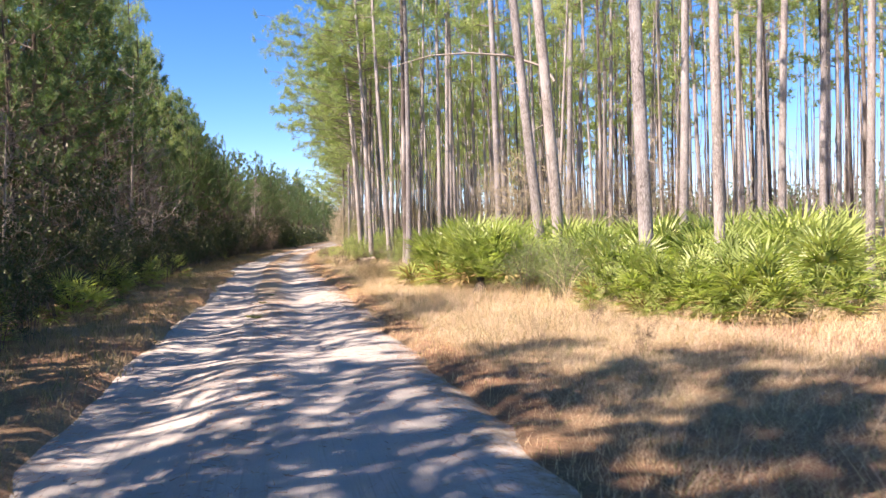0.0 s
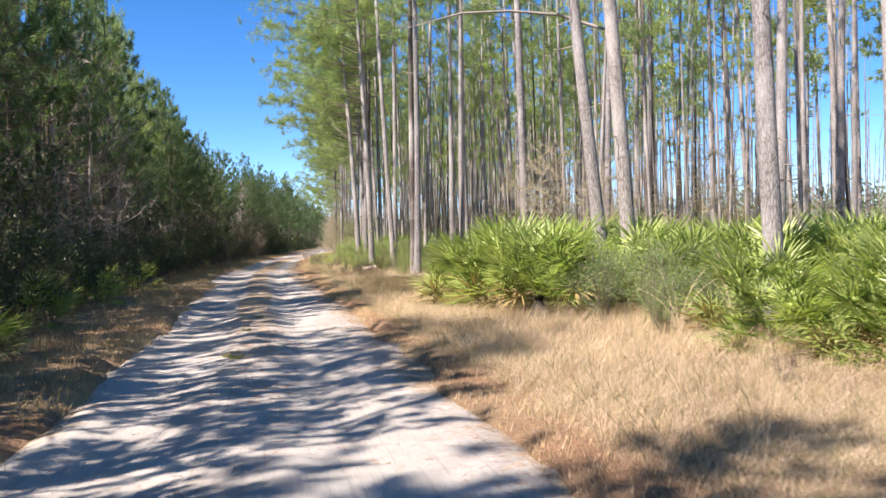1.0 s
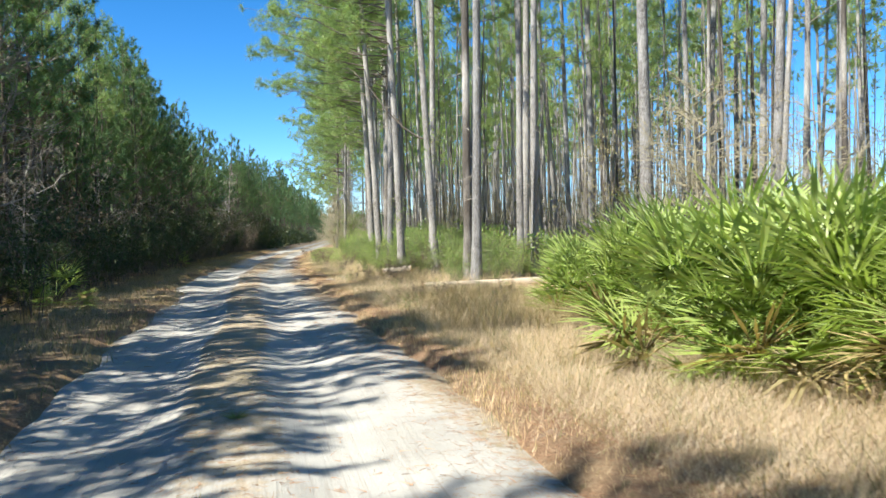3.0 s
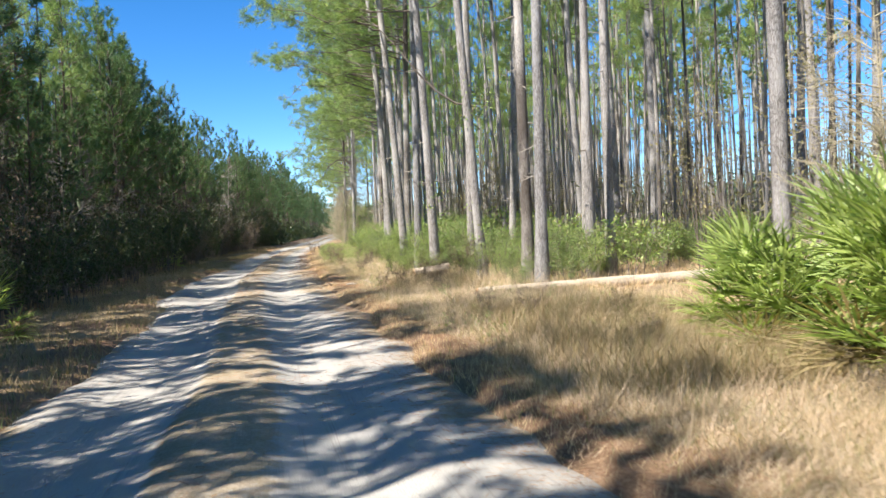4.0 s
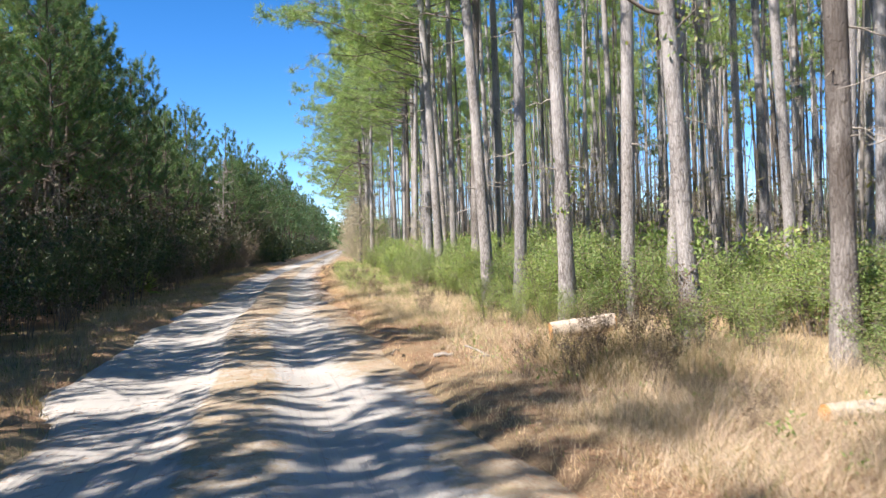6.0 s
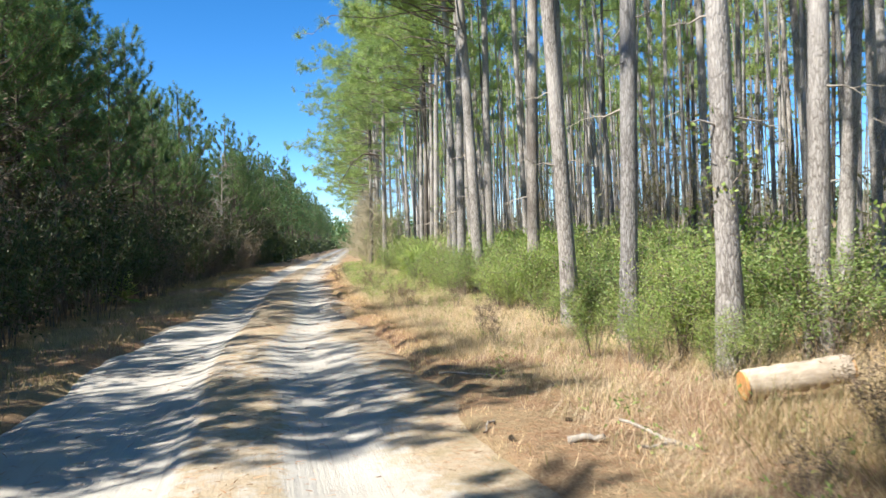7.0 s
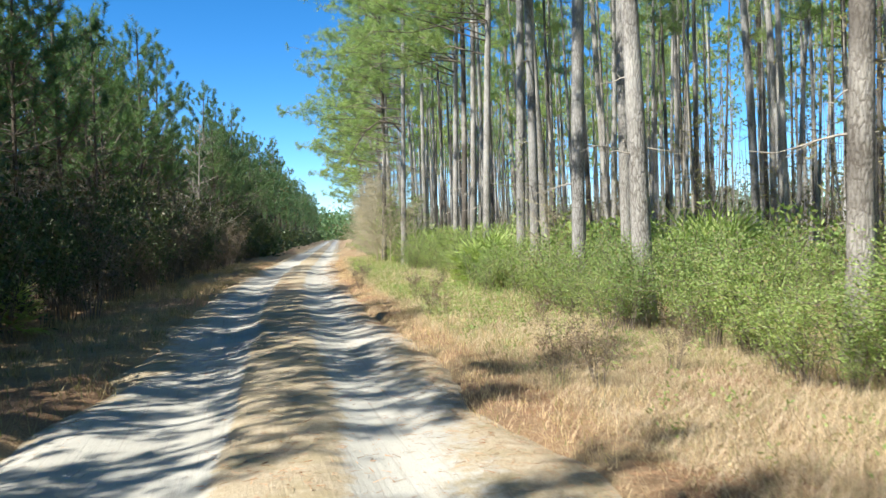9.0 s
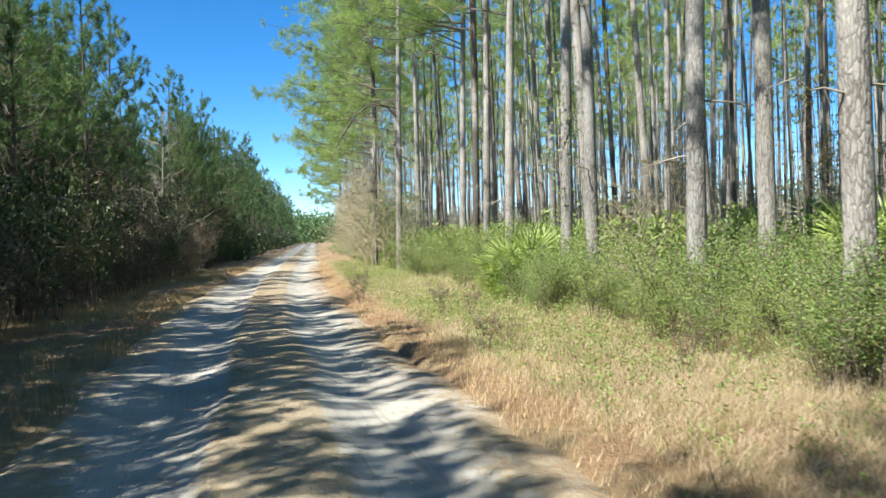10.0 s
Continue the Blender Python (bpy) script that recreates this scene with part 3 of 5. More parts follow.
def frond_mesh(seed, material, fold):
    """One fan leaf: a stalk along +x from the origin, then a half circle of long pointed leaflets."""
    r = np.random.default_rng(seed)
    stalk_n, V, F = 5, [], []
    stalk = np.linspace(0, 0.75, stalk_n)
    sag = lambda s: -0.16 * s ** 2
    for k, s in enumerate(stalk):
        w = 0.011 - 0.006 * k / stalk_n
        V += [(s, -w, sag(s)), (s, w, sag(s)), (s, 0, sag(s) - 0.012)]
    for k in range(stalk_n - 1):
        for a, b in ((0, 1), (1, 2), (2, 0)):
            i, j = 3 * k + a, 3 * k + b
            F += [(i, j, j + 3), (i, j + 3, i + 3)]
    rod = np_mesh("stalk", V, F, material)
    hub = np.array([0.75, 0, sag(0.75)])
    V, F = [tuple(hub - np.array([0.02, 0, 0.01]))], []
    n, h0 = 26, 0
    def ray_at(q):
        a = (q / n - 0.5) * radians(250)
        d = np.array([math.cos(a), math.sin(a), fold * abs(math.sin(a)) ** 1.5])
        return d / np.linalg.norm(d)
    ring = len(V)
    for k in range(n + 1):
        V.append(tuple(hub + ray_at(k) * 0.12 + np.array([0, 0, 0.012 * (-1) ** k])))
    for k in range(n):
        d = ray_at(k + 0.5) + r.normal(0, 0.05, 3)
        length = 0.74 * (1 - 0.3 * (abs((k + 0.5) / n - 0.5) * 2) ** 2) * r.uniform(0.88, 1.08)
        side = np.cross(d, [0, 0, 1])
        side /= np.linalg.norm(side)
        droop = r.uniform(0.02, 0.2)
        i = len(V)
        c = hub + d * length * 0.6 - np.array([0, 0, droop * 0.36])
        V += [tuple(c - side * 0.0155), tuple(c + side * 0.0155), tuple(hub + d * length - np.array([0, 0, droop * 1.2]))]
        F += [(h0, ring + k, ring + k + 1), (ring + k, i + 1, i), (ring + k, ring + k + 1, i + 1), (i, i + 1, i + 2)]
    return np_mesh("frond", V, F, material), rod


FRONDS = [frond_mesh(40 + k, FROND, 0.12 + 0.16 * k) for k in range(4)]
FRONDS_DRY = [frond_mesh(50 + k, FROND_DRY, 0.5) for k in range(2)]


def palmetto(seed, count, tall):
    """Saw palmetto: fan leaves on stalks from a low crown, the outer and lower ones drooping, a few dry."""
    r = np.random.default_rng(seed)
    plant = thing("saw_palmetto", "bright green saw palmetto with spiky fan fronds in dry grass", "palmetto", "palmettos along the verge")
    for k in range(count):
        up = r.uniform(0.0, 1.0)
        turn = r.uniform(0, 360)
        lift = 5 + 62 * up if k > count * 0.15 else r.uniform(-12, 8)
        dry = k < count * 0.1
        me = (FRONDS_DRY if dry else FRONDS)[int(r.integers(0, 2 if dry else 4))]
        ob = part("frond", me[0], plant, "dry yellowed frond" if dry else "")
        part("stalk", me[1], ob)
        s = tall * (0.68 + 0.34 * up) * r.uniform(0.85, 1.1)
        rr = 0.28 * (1 - up)
        base = Vector((rr * math.cos(radians(turn)), rr * math.sin(radians(turn)), 0.1 + 0.35 * up * tall))
        ob.matrix_basis = Matrix.Translation(base) @ pose(0, 0, 0, 0, 0, turn) @ pose(0, 0, 0, 0, -lift, 0) @ pose(0, 0, 0, r.uniform(-35, 35), 0, 0) @ Matrix.Scale(s, 4)
    return plant


def bare_tree(seed, height, spread, label, limbs=16, stout=1.0, skin=None):
    """Leafless hardwood of fine grey twigs."""
    global rng
    rng = np.random.default_rng(seed)
    tree = thing("bare_tree", label, "bare tree", "leafless trees")
    stem, twig = Tubes(), Tubes()
    path = trunk_path(height, 0.15, rng)
    stem.add(path, np.linspace(0.085, 0.016, 16) * stout * height / 8, 6, 0.04)

    def fork(p, d, length, r, depth):
        n = 4 if depth else 2
        q = limb_path(p, d, length, rng.uniform(-0.05, 0.2), n)
        twig.add(q, np.linspace(r, r * 0.5, n), 3)
        if depth:
            for s in (1, 2, 3):
                for _ in range(2):
                    fork(q[s], unit(d + rng.normal(0, 0.6, 3)), length * rng.uniform(0.4, 0.65), r * 0.55, depth - 1)

    for z in np.linspace(height * (0.18 if limbs < 20 else 0.08), height * 0.95, limbs):
        a = rng.uniform(0, 6.28)
        root = np.array([np.interp(z, path[:, 2], path[:, k]) for k in range(3)])
        fork(root, unit(np.array([math.cos(a), math.sin(a), rng.uniform(0.1, 0.8)])), spread * (1.1 - 0.7 * z / height) * rng.uniform(0.6, 1.1), 0.026, 2)
    part("trunk", stem.mesh("trunk", skin or TWIG), tree)
    tagged(part("twigwork", twig.mesh("twigwork", skin or TWIG), tree), kind="stuff")
    return tree

# ---------------------------------------------------------------- the young pines on the shaded side
place = np.random.default_rng(21)
deep_rows = []
for row, (off, step) in enumerate(((-6.1, 2.3), (-8.4, 2.4), (-10.9, 2.6), (-13.6, 2.8), (-16.8, 3.2), (-20.5, 3.6))):
    y = -24.0 + row * 0.7
    while y < 130:
        x = float(bend(y)) + off + place.normal(0, 0.45)
        k = int(place.integers(0, 4))
        if (row == 0 and (14.8 < y < 18.4 or 87 < y < 98.5)) or (row == 1 and (13.6 < y < 16.8 or 90.5 < y < 96)) or (row == 2 and 90 < y < 94):
            y += step
            continue
        rich = (1 if y > 8 else 0, 2, 2, 0, 0, 0)[row]
        h = (11.8, 12.6, 10.6, 12.2)[k]
        size = place.uniform(0.7, 1.0) * (0.93 if row == 0 else 0.98)
        if row < 2 and (26.4 - row < y < 28.6 - row or 38.6 - row < y < 41.0 - row or 43.8 - row < y < 53.4 - row):     # lower growth there lets sun onto the road
            size *= 0.62 if row == 0 else 0.78
        if row < 2 and 3.5 < y + row < 14:
            size *= 0.72
        if row < 2 and (51.5 - row < y < 57 - row or 36.2 - row < y < 38.6 - row):
            size = min(size, 0.76)
        if row < 3 and 69.9 < y < 77:
            size = min(size, 0.7)
        if row > 2:
            deep_rows.append(at(x, y, -0.02, place.uniform(0, 360), size))
            y += step * place.uniform(0.65, 1.35)
            continue
        kinds.put(("young", k, rich), lambda: young_pine(100 + k + 10 * rich, h, rich), at(x, y, -0.02, place.uniform(0, 360), size))
        y += step * place.uniform(0.65, 1.35)
for y in np.arange(132, 300, 4.0):
    for off in (-6.5, -10):
        deep_rows.append(at(float(bend(y)) + off + place.normal(0, 0.8), y + place.normal(0, 0.8), 0, place.uniform(0, 360), place.uniform(0.85, 1.1)))
for k in range(3):
    joined("young_pine_stand", "deep rows of young green pines behind the roadside row", "pine stand", lambda: young_pine(130 + k, 12, 0), deep_rows[k::3])
# a few taller ones whose shade falls across the road
for x, y, size in ((-8.6, 14.1, 1.1), (-6.0, 13.2, 0.5), (-6.3, 11.4, 0.95), (-5.9, 9.3, 0.75), (-7.4, -1.0, 1.4), (-6.6, 2.2, 1.22), (-8.2, 4.6, 1.15), (-8.0, 0.6, 1.45), (-6.3, 6.6, 0.6), (-6.4, 24.2, 1.02), (-6.2, 22.6, 0.95), (-6.1, 29.2, 0.9), (-7.0, 30.4, 0.95), (-6.0, 25.3, 0.85), (-6.2, 41.0, 0.92), (-5.6, 56.0, 0.6), (-5.5, 58.3, 0.6), (-5.4, 60.5, 0.6), (-6.2, 57.2, 0.9), (-6.5, 60.2, 0.95), (-6.3, 63.4, 0.9), (-6.4, 66.5, 0.95), (-6.2, 79.0, 0.8)):
    kinds.put(("young", 1, 2), lambda: young_pine(121, 12.6, 2), at(x, y, -0.02, place.uniform(0, 360), size))

for x, y, size in ((-6.9, 27.4, 0.5), (-7.4, 25.2, 0.45), (-6.8, 42.2, 0.5), (-6.9, 30.0, 0.42), (-7.8, 49.6, 0.5), (-6.9, 34.8, 0.45)):
    kinds.put("high_crowned", lambda: tall_pine(505, 15.5, 0.12, 9.2, skin=BARK_YOUNG), at(x, y, -0.02, place.uniform(0, 360), size, 1.04))

# understorey in front of and between the young pines, its green darkened for their shade
for row, (off, step) in enumerate(((-4.75, 1.1), (-5.8, 1.05), (-7.4, 1.4), (-10, 2.2))):
    y = -4.0 + row * 0.4
    while y < 125:
        rust = place.random() < (0.6 if 78 < y < 100 else (0.04, 0.14, 0.4, 0.4)[row])
        k = int(place.integers(0, 3))
        size = place.uniform(0.6, 1.05) * (1.1 if y > 52 else 0.8, 1.35, 1.6, 1.7)[row]
        if 33.4 < y < 36.6:     # low growth there: the sun reaches the verge
            size *= 0.5
        m = at(float(bend(y)) + off + place.normal(0, 0.3), y, 0, place.uniform(0, 360), size, size * place.uniform(0.85, 1.25))
        if rust:
            kinds.put(("rust", k), lambda: shrub(300 + k, "withered_shrub", "withered shrub with rusty brown leaves under young pines", 2.3, LEAVES_RUST, 1100, 0.085, 10, 0.8, twigs=3), m)
        else:
            lite = row > 1
            kinds.put(("dark", k, lite), lambda: shrub(310 + k, "evergreen_shrub", "dense evergreen shrub coloured dark for shade under young pines", 2.5, LEAVES_SHADED, 560 if lite else 1300, 0.19 if lite else 0.11, 9, 1.0, twigs=3), m)
        y += step * place.uniform(0.7, 1.3)
for x, y, s in ((-4.5, 9.5, 0.65), (-4.7, 13, 0.75), (-4.2, 17.5, 0.8), (-4.6, 22, 0.9), (-4.5, 28, 0.85), (-4.4, 35, 0.8), (-4.3, 62, 0.8)):
    kinds.put(("palm", 9), lambda: palmetto(69, 22, 0.95), at(x, y, 0, place.uniform(0, 360), s))

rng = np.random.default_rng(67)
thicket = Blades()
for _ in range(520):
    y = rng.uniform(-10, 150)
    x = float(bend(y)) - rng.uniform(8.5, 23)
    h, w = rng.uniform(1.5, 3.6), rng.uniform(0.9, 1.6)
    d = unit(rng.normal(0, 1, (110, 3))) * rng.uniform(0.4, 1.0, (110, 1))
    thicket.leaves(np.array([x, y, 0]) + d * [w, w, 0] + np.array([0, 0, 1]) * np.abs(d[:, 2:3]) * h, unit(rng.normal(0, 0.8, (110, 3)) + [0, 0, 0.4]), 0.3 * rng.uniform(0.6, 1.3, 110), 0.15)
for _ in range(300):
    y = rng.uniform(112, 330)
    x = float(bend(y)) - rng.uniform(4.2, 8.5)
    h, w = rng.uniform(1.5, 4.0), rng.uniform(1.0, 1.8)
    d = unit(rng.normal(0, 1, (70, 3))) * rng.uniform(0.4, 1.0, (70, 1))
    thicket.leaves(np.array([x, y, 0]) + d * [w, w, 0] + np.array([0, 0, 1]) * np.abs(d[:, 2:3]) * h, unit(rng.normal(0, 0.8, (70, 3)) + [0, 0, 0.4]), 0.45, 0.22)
tagged(new("thicket", thicket.mesh("thicket", LEAVES_SHADED)), "dense evergreen thicket coloured dark for shade deep among the young pines", "thicket", kind="stuff")

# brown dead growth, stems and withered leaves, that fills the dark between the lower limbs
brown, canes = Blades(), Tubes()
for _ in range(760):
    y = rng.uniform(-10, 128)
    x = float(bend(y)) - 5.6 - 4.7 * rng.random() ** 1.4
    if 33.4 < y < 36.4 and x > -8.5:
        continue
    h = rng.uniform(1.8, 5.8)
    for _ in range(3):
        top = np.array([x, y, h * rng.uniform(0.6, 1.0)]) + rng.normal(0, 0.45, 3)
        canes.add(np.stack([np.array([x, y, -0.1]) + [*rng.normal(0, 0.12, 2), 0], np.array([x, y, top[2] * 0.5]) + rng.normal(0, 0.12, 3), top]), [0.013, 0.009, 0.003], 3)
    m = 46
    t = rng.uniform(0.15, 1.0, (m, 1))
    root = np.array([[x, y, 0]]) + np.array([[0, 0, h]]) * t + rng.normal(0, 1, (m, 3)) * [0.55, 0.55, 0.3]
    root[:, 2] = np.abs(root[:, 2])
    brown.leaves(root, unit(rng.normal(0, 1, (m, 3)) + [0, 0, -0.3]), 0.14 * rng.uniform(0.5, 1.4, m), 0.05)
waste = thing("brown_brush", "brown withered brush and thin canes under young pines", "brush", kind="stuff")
tagged(part("stemwork", canes.mesh("stemwork", SHADED_TWIG), waste), kind="stuff")
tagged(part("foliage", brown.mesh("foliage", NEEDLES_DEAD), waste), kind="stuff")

for n in range(13):
    y = 64 + n * 2.7 + place.normal(0, 0.5)
    kinds.put(("rust", n % 3), None, at(float(bend(y)) - 4.5 + place.normal(0, 0.3), y, 0, place.uniform(0, 360), place.uniform(0.7, 1.1), place.uniform(0.9, 1.6)))
# leafless grey trees on that side
kinds.put("bare_grey", lambda: bare_tree(401, 8.4, 1.7, "leafless pale grey tree among dark young pines"), at(-2.6, 96.5, 0))
for x, y, s, turn in ((-3.4, 92.0, 0.5, 70), (-1.9, 99.0, 0.7, 200), (-5.0, 58.0, 0.45, 130), (-2.9, 94.4, 0.6, 20), (-4.4, 80.0, 0.45, 300), (-5.2, 70.0, 0.4, 250), (-5.3, 17.0, 0.5, 40), (-5.6, 21.0, 0.55, 160), (-5.4, 26.5, 0.45, 95), (-5.7, 31.0, 0.6, 220),
                      (-5.3, 36.0, 0.42, 15), (-5.8, 40.5, 0.6, 280), (-5.4, 45.5, 0.5, 120), (-5.7, 50.0, 0.55, 330), (-5.2, 54.0, 0.45, 60), (-5.4, 62.0, 0.5, 185), (-5.0, 66.5, 0.4, 10), (-5.1, 75.0, 0.5, 140), (-5.6, 32.6, 1.0, 75), (-5.7, 29.6, 0.85, 310)):
    kinds.put("bare_grey", None, at(x, y, 0, turn, s))

# ---------------------------------------------------------------- the tall pines on the sunny side
STANDING = [  # x, y, trunk radius, lean to the right in degrees
    (8.59, 17.33, 0.18, 0.0), (7.86, 22.67, 0.17, -4.0), (8.07, 21.74, 0.18, -4.5), (9.85, 34.46, 0.17, 0.5), (12.13, 22.21, 0.15, 0),
    (6.26, 39.0, 0.14, -0.5), (6.25, 38.1, 0.14, 0), (8.2, 39.8, 0.12, 0), (8.5, 39.25, 0.12, 0.5), (5.80, 41.4, 0.13, -1.5),
    (9.3, 42.6, 0.15, 0), (13.6, 46.5, 0.16, 0), (5.18, 44.42, 0.14, -0.5), (6.3, 44.4, 0.13, 0), (5.16, 46.95, 0.13, 0), (5.08, 48.9, 0.14, -1.5), (6.1, 53.6, 0.15, 0),
    (7.0, 54.0, 0.12, 0), (6.1, 58.2, 0.16, -0.5), (6.45, 61.5, 0.15, -0.5), (7.33, 61.1, 0.13, 0), (7.6, 66.96, 0.14, 0),
    (8.37, 73.8, 0.15, 0), (8.73, 78.1, 0.13, 0), (8.95, 77.6, 0.13, 0.5), (8.92, 80.05, 0.13, 0), (10.6, 93.0, 0.14, 0), (7.75, 68.57, 0.14, 0), (9.2, 70.0, 0.15, -1),
]
EDGE = {(5.18, 44.42), (5.16, 46.95), (5.08, 48.9), (6.1, 53.6), (6.1, 58.2), (6.45, 61.5), (7.6, 66.96), (8.37, 73.8), (8.73, 78.1), (8.92, 80.05)}


def grown(k):
    return tall_pine(500 + k, (23, 21.5, 24.5)[k], 0.17, (10.4, 9.6, 11.4)[k])


def far_pine(k):
    return tall_pine(510 + k, (23, 21.5, 24.5)[k], 0.17, (9.6, 9.0, 10.6)[k], stubs=3, plain=True)


def edge_pine(k, stubs):
    low = (8.3, 7.8, 8.6)[k] - (2.6 if stubs > 20 else 0)
    return tall_pine(520 + k, (21, 19.5, 22)[k], 0.145, (9.6, 9.0, 10.2)[k], math.pi, low, stubs=stubs)


spots = []
for n, (x, y, r, lean) in enumerate(STANDING):
    k = n % 3
    if (x, y) in EDGE:      # at the very edge: boughs hang towards the road
        m = pose(x, y, -0.02, 0, lean, place.uniform(-25, 25))
        kinds.put(("edge", k), lambda: edge_pine(k, 10), m @ Matrix.Diagonal((r / 0.145, r / 0.145, 1, 1)))
    else:
        m = pose(x, y, -0.02, 0, lean, 0) @ at(0, 0, 0, place.uniform(0, 360), 1.0)
        kinds.put(("tall", k), lambda: grown(k), m @ Matrix.Diagonal((r / 0.17, r / 0.17, 1, 1)))
    spots.append((x, y))
for x, y, k, size in ((7.5, 84.5, 1, 0.98), (7.2, 88.5, 2, 0.9), (8.6, 93.5, 0, 0.95), (9.6, 101.0, 1, 1.0), (8.9, 97.0, 2, 0.9), (10.4, 109.0, 2, 0.95), (11.5, 118.0, 0, 1.0), (12.8, 128.0, 1, 1.0), (14.2, 140.0, 2, 1.0), (16.0, 154.0, 0, 1.0), (18.0, 170.0, 1, 1.0)):
    kinds.put(("twiggy_edge", k), lambda: edge_pine(k, 46), at(x, y, 0, place.uniform(-25, 25), size, size))
    spots.append((x, y))
# the stand behind them
want, far_stand = 0, []
while want < 330:
    y = place.uniform(14, 190)
    x = float(bend(y)) + place.uniform(7.6, 42)
    if (x < 11 and 33 < y < 40) or y < x * 1.02 + 2 or min((x - a) ** 2 + (y - b) ** 2 for a, b in spots) < (1.9 if x < 20 else 1.5) ** 2:
        continue
    spots.append((x, y))
    k = int(place.integers(0, 3))
    s = place.uniform(0.45, 0.9)
    m = pose(x, y, 0, place.normal(0, 0.8), place.normal(0, 1.3), 0) @ at(0, 0, 0, place.uniform(0, 360)) @ Matrix.Diagonal((s, s, place.uniform(0.85, 1.05), 1))
    if x < 22 + float(bend(y)) and y < 110:
        kinds.put(("tall", k), lambda: grown(k), m)
    else:
        far_stand.append(m)
    want += 1
# slender suppressed stems between them
for n in range(105):
    y = place.uniform(24, 110)
    x = float(bend(y)) + place.uniform(8.6, 22)
    if x < 11 and y < 40:
        continue
    s = place.uniform(0.28, 0.46)
    kinds.put(("tall", n % 3), None, pose(x, y, 0, 0, place.normal(0, 1.6), 0) @ at(0, 0, 0, place.uniform(0, 360)) @ Matrix.Diagonal((s, s, place.uniform(0.55, 0.92), 1)))
for k in range(3):
    joined("pine_stand", "deeper stand of slender pines with green crowns", "pine stand", lambda: far_pine(k), far_stand[k::3])
rng = np.random.default_rng(64)
stems, sprigs = Tubes(), Blades()
for _ in range(2300):
    y = rng.uniform(26, 170)
    x = float(bend(y)) + 9.5 + 38 * rng.random() ** 0.7
    if y < x * 1.02 + 4:
        continue
    h = rng.uniform(8.0, 15.0) if rng.random() < 0.2 else rng.uniform(2.0, 7.0)
    top = np.array([x + rng.normal(0, 0.25), y + rng.normal(0, 0.25), h])
    stems.add(np.stack([np.array([x, y, -0.1]), top]), [0.012 + h * 0.004, 0.008], 4)
    for _ in range(4):
        z = rng.uniform(0.25, 0.95)
        p = np.array([x, y, 0]) * (1 - z) + top * z
        stems.add(np.stack([p, p + rng.normal(0, 0.5, 3) + [0, 0, 0.2]]), [0.012, 0.004], 3)
    m = 28
    z = rng.uniform(0.05, 0.75, (m, 1)) ** 1.3
    root = np.array([[x, y, 0.1]]) + np.array([[0, 0, min(h, 4.6)]]) * z + rng.normal(0, 0.5, (m, 3))
    root[:, 2] = np.abs(root[:, 2])
    sprigs.leaves(root, unit(rng.normal(0, 1, (m, 3))), 0.2 * rng.uniform(0.6, 1.4, m), 0.07)
deep = thing("brush_stand", "dense thin stems and olive-tan brush deep in the stand", "brush", kind="stuff")
tagged(part("stemwork", stems.mesh("stemwork", TWIG), deep), kind="stuff")
tagged(part("foliage", sprigs.mesh("foliage", BRUSH_LEAF), deep), kind="stuff")
# and, behind the start of the road, a few more that close the forest round
for x, y in ((9, 4), (12, 9), (8, -6), (13, -3), (16, 5), (10, -14), (15, -12)):
    kinds.put(("tall", 1), None, at(x, y, 0, place.uniform(0, 360)))

# an arching dead limb on one of the big pines by the palmettos
rng = np.random.default_rng(77)
limb = Tubes()
arc = np.array([(8.5, 23.2, 6.2), (8.3, 23.5, 6.7), (7.2, 23.8, 7.1), (6.0, 24, 7.2), (4.8, 24, 7.1), (3.4, 24.1, 6.7)])
limb.add(arc, [0.05, 0.045, 0.04, 0.032, 0.024, 0.01], 6)
for k in (2, 3, 4, 5):
    d = unit(rng.normal(0, 1, 3) + [-0.8, 0.3, 0.1])
    limb.add(limb_path(arc[k], d, 0.8, 0.1, 4), [0.012, 0.01, 0.007, 0.004], 4)
tagged(new("arching_limb", limb.mesh("arching_limb", TWIG)), "bare grey limb arching from a leaning pine trunk", "branch")

def arched(points, radii, label):
    limb = Tubes()
    arc = np.array(points)
    limb.add(arc, radii, 6)
    for k in range(2, len(arc)):
        for _ in range(2):
            d = unit(rng.normal(0, 1, 3) + unit(arc[k] - arc[k - 1]))
            limb.add(limb_path(arc[k], d, rng.uniform(0.4, 1.0), 0.1, 4), [0.012, 0.01, 0.007, 0.004], 4)
    return tagged(new("arching_limb", limb.mesh("arching_limb", LIMB)), label, "branch")


arched([(5.75, 41.4, 4.6), (5.3, 41.5, 4.7), (4.8, 41.6, 5.05), (4.3, 41.7, 5.6), (3.8, 41.8, 6.3), (3.3, 42.0, 6.9)], [0.036, 0.03, 0.027, 0.023, 0.018, 0.008], "dark bare limb rising from a vine-hung pine trunk")
arched([(7.6, 84.5, 6.5), (7.1, 84.3, 6.95), (6.4, 84.1, 7.0), (5.7, 83.9, 6.5), (5.1, 83.8, 5.6), (4.7, 83.7, 4.8)], [0.055, 0.05, 0.045, 0.038, 0.028, 0.012], "drooping bare limb on a slender edge pine")


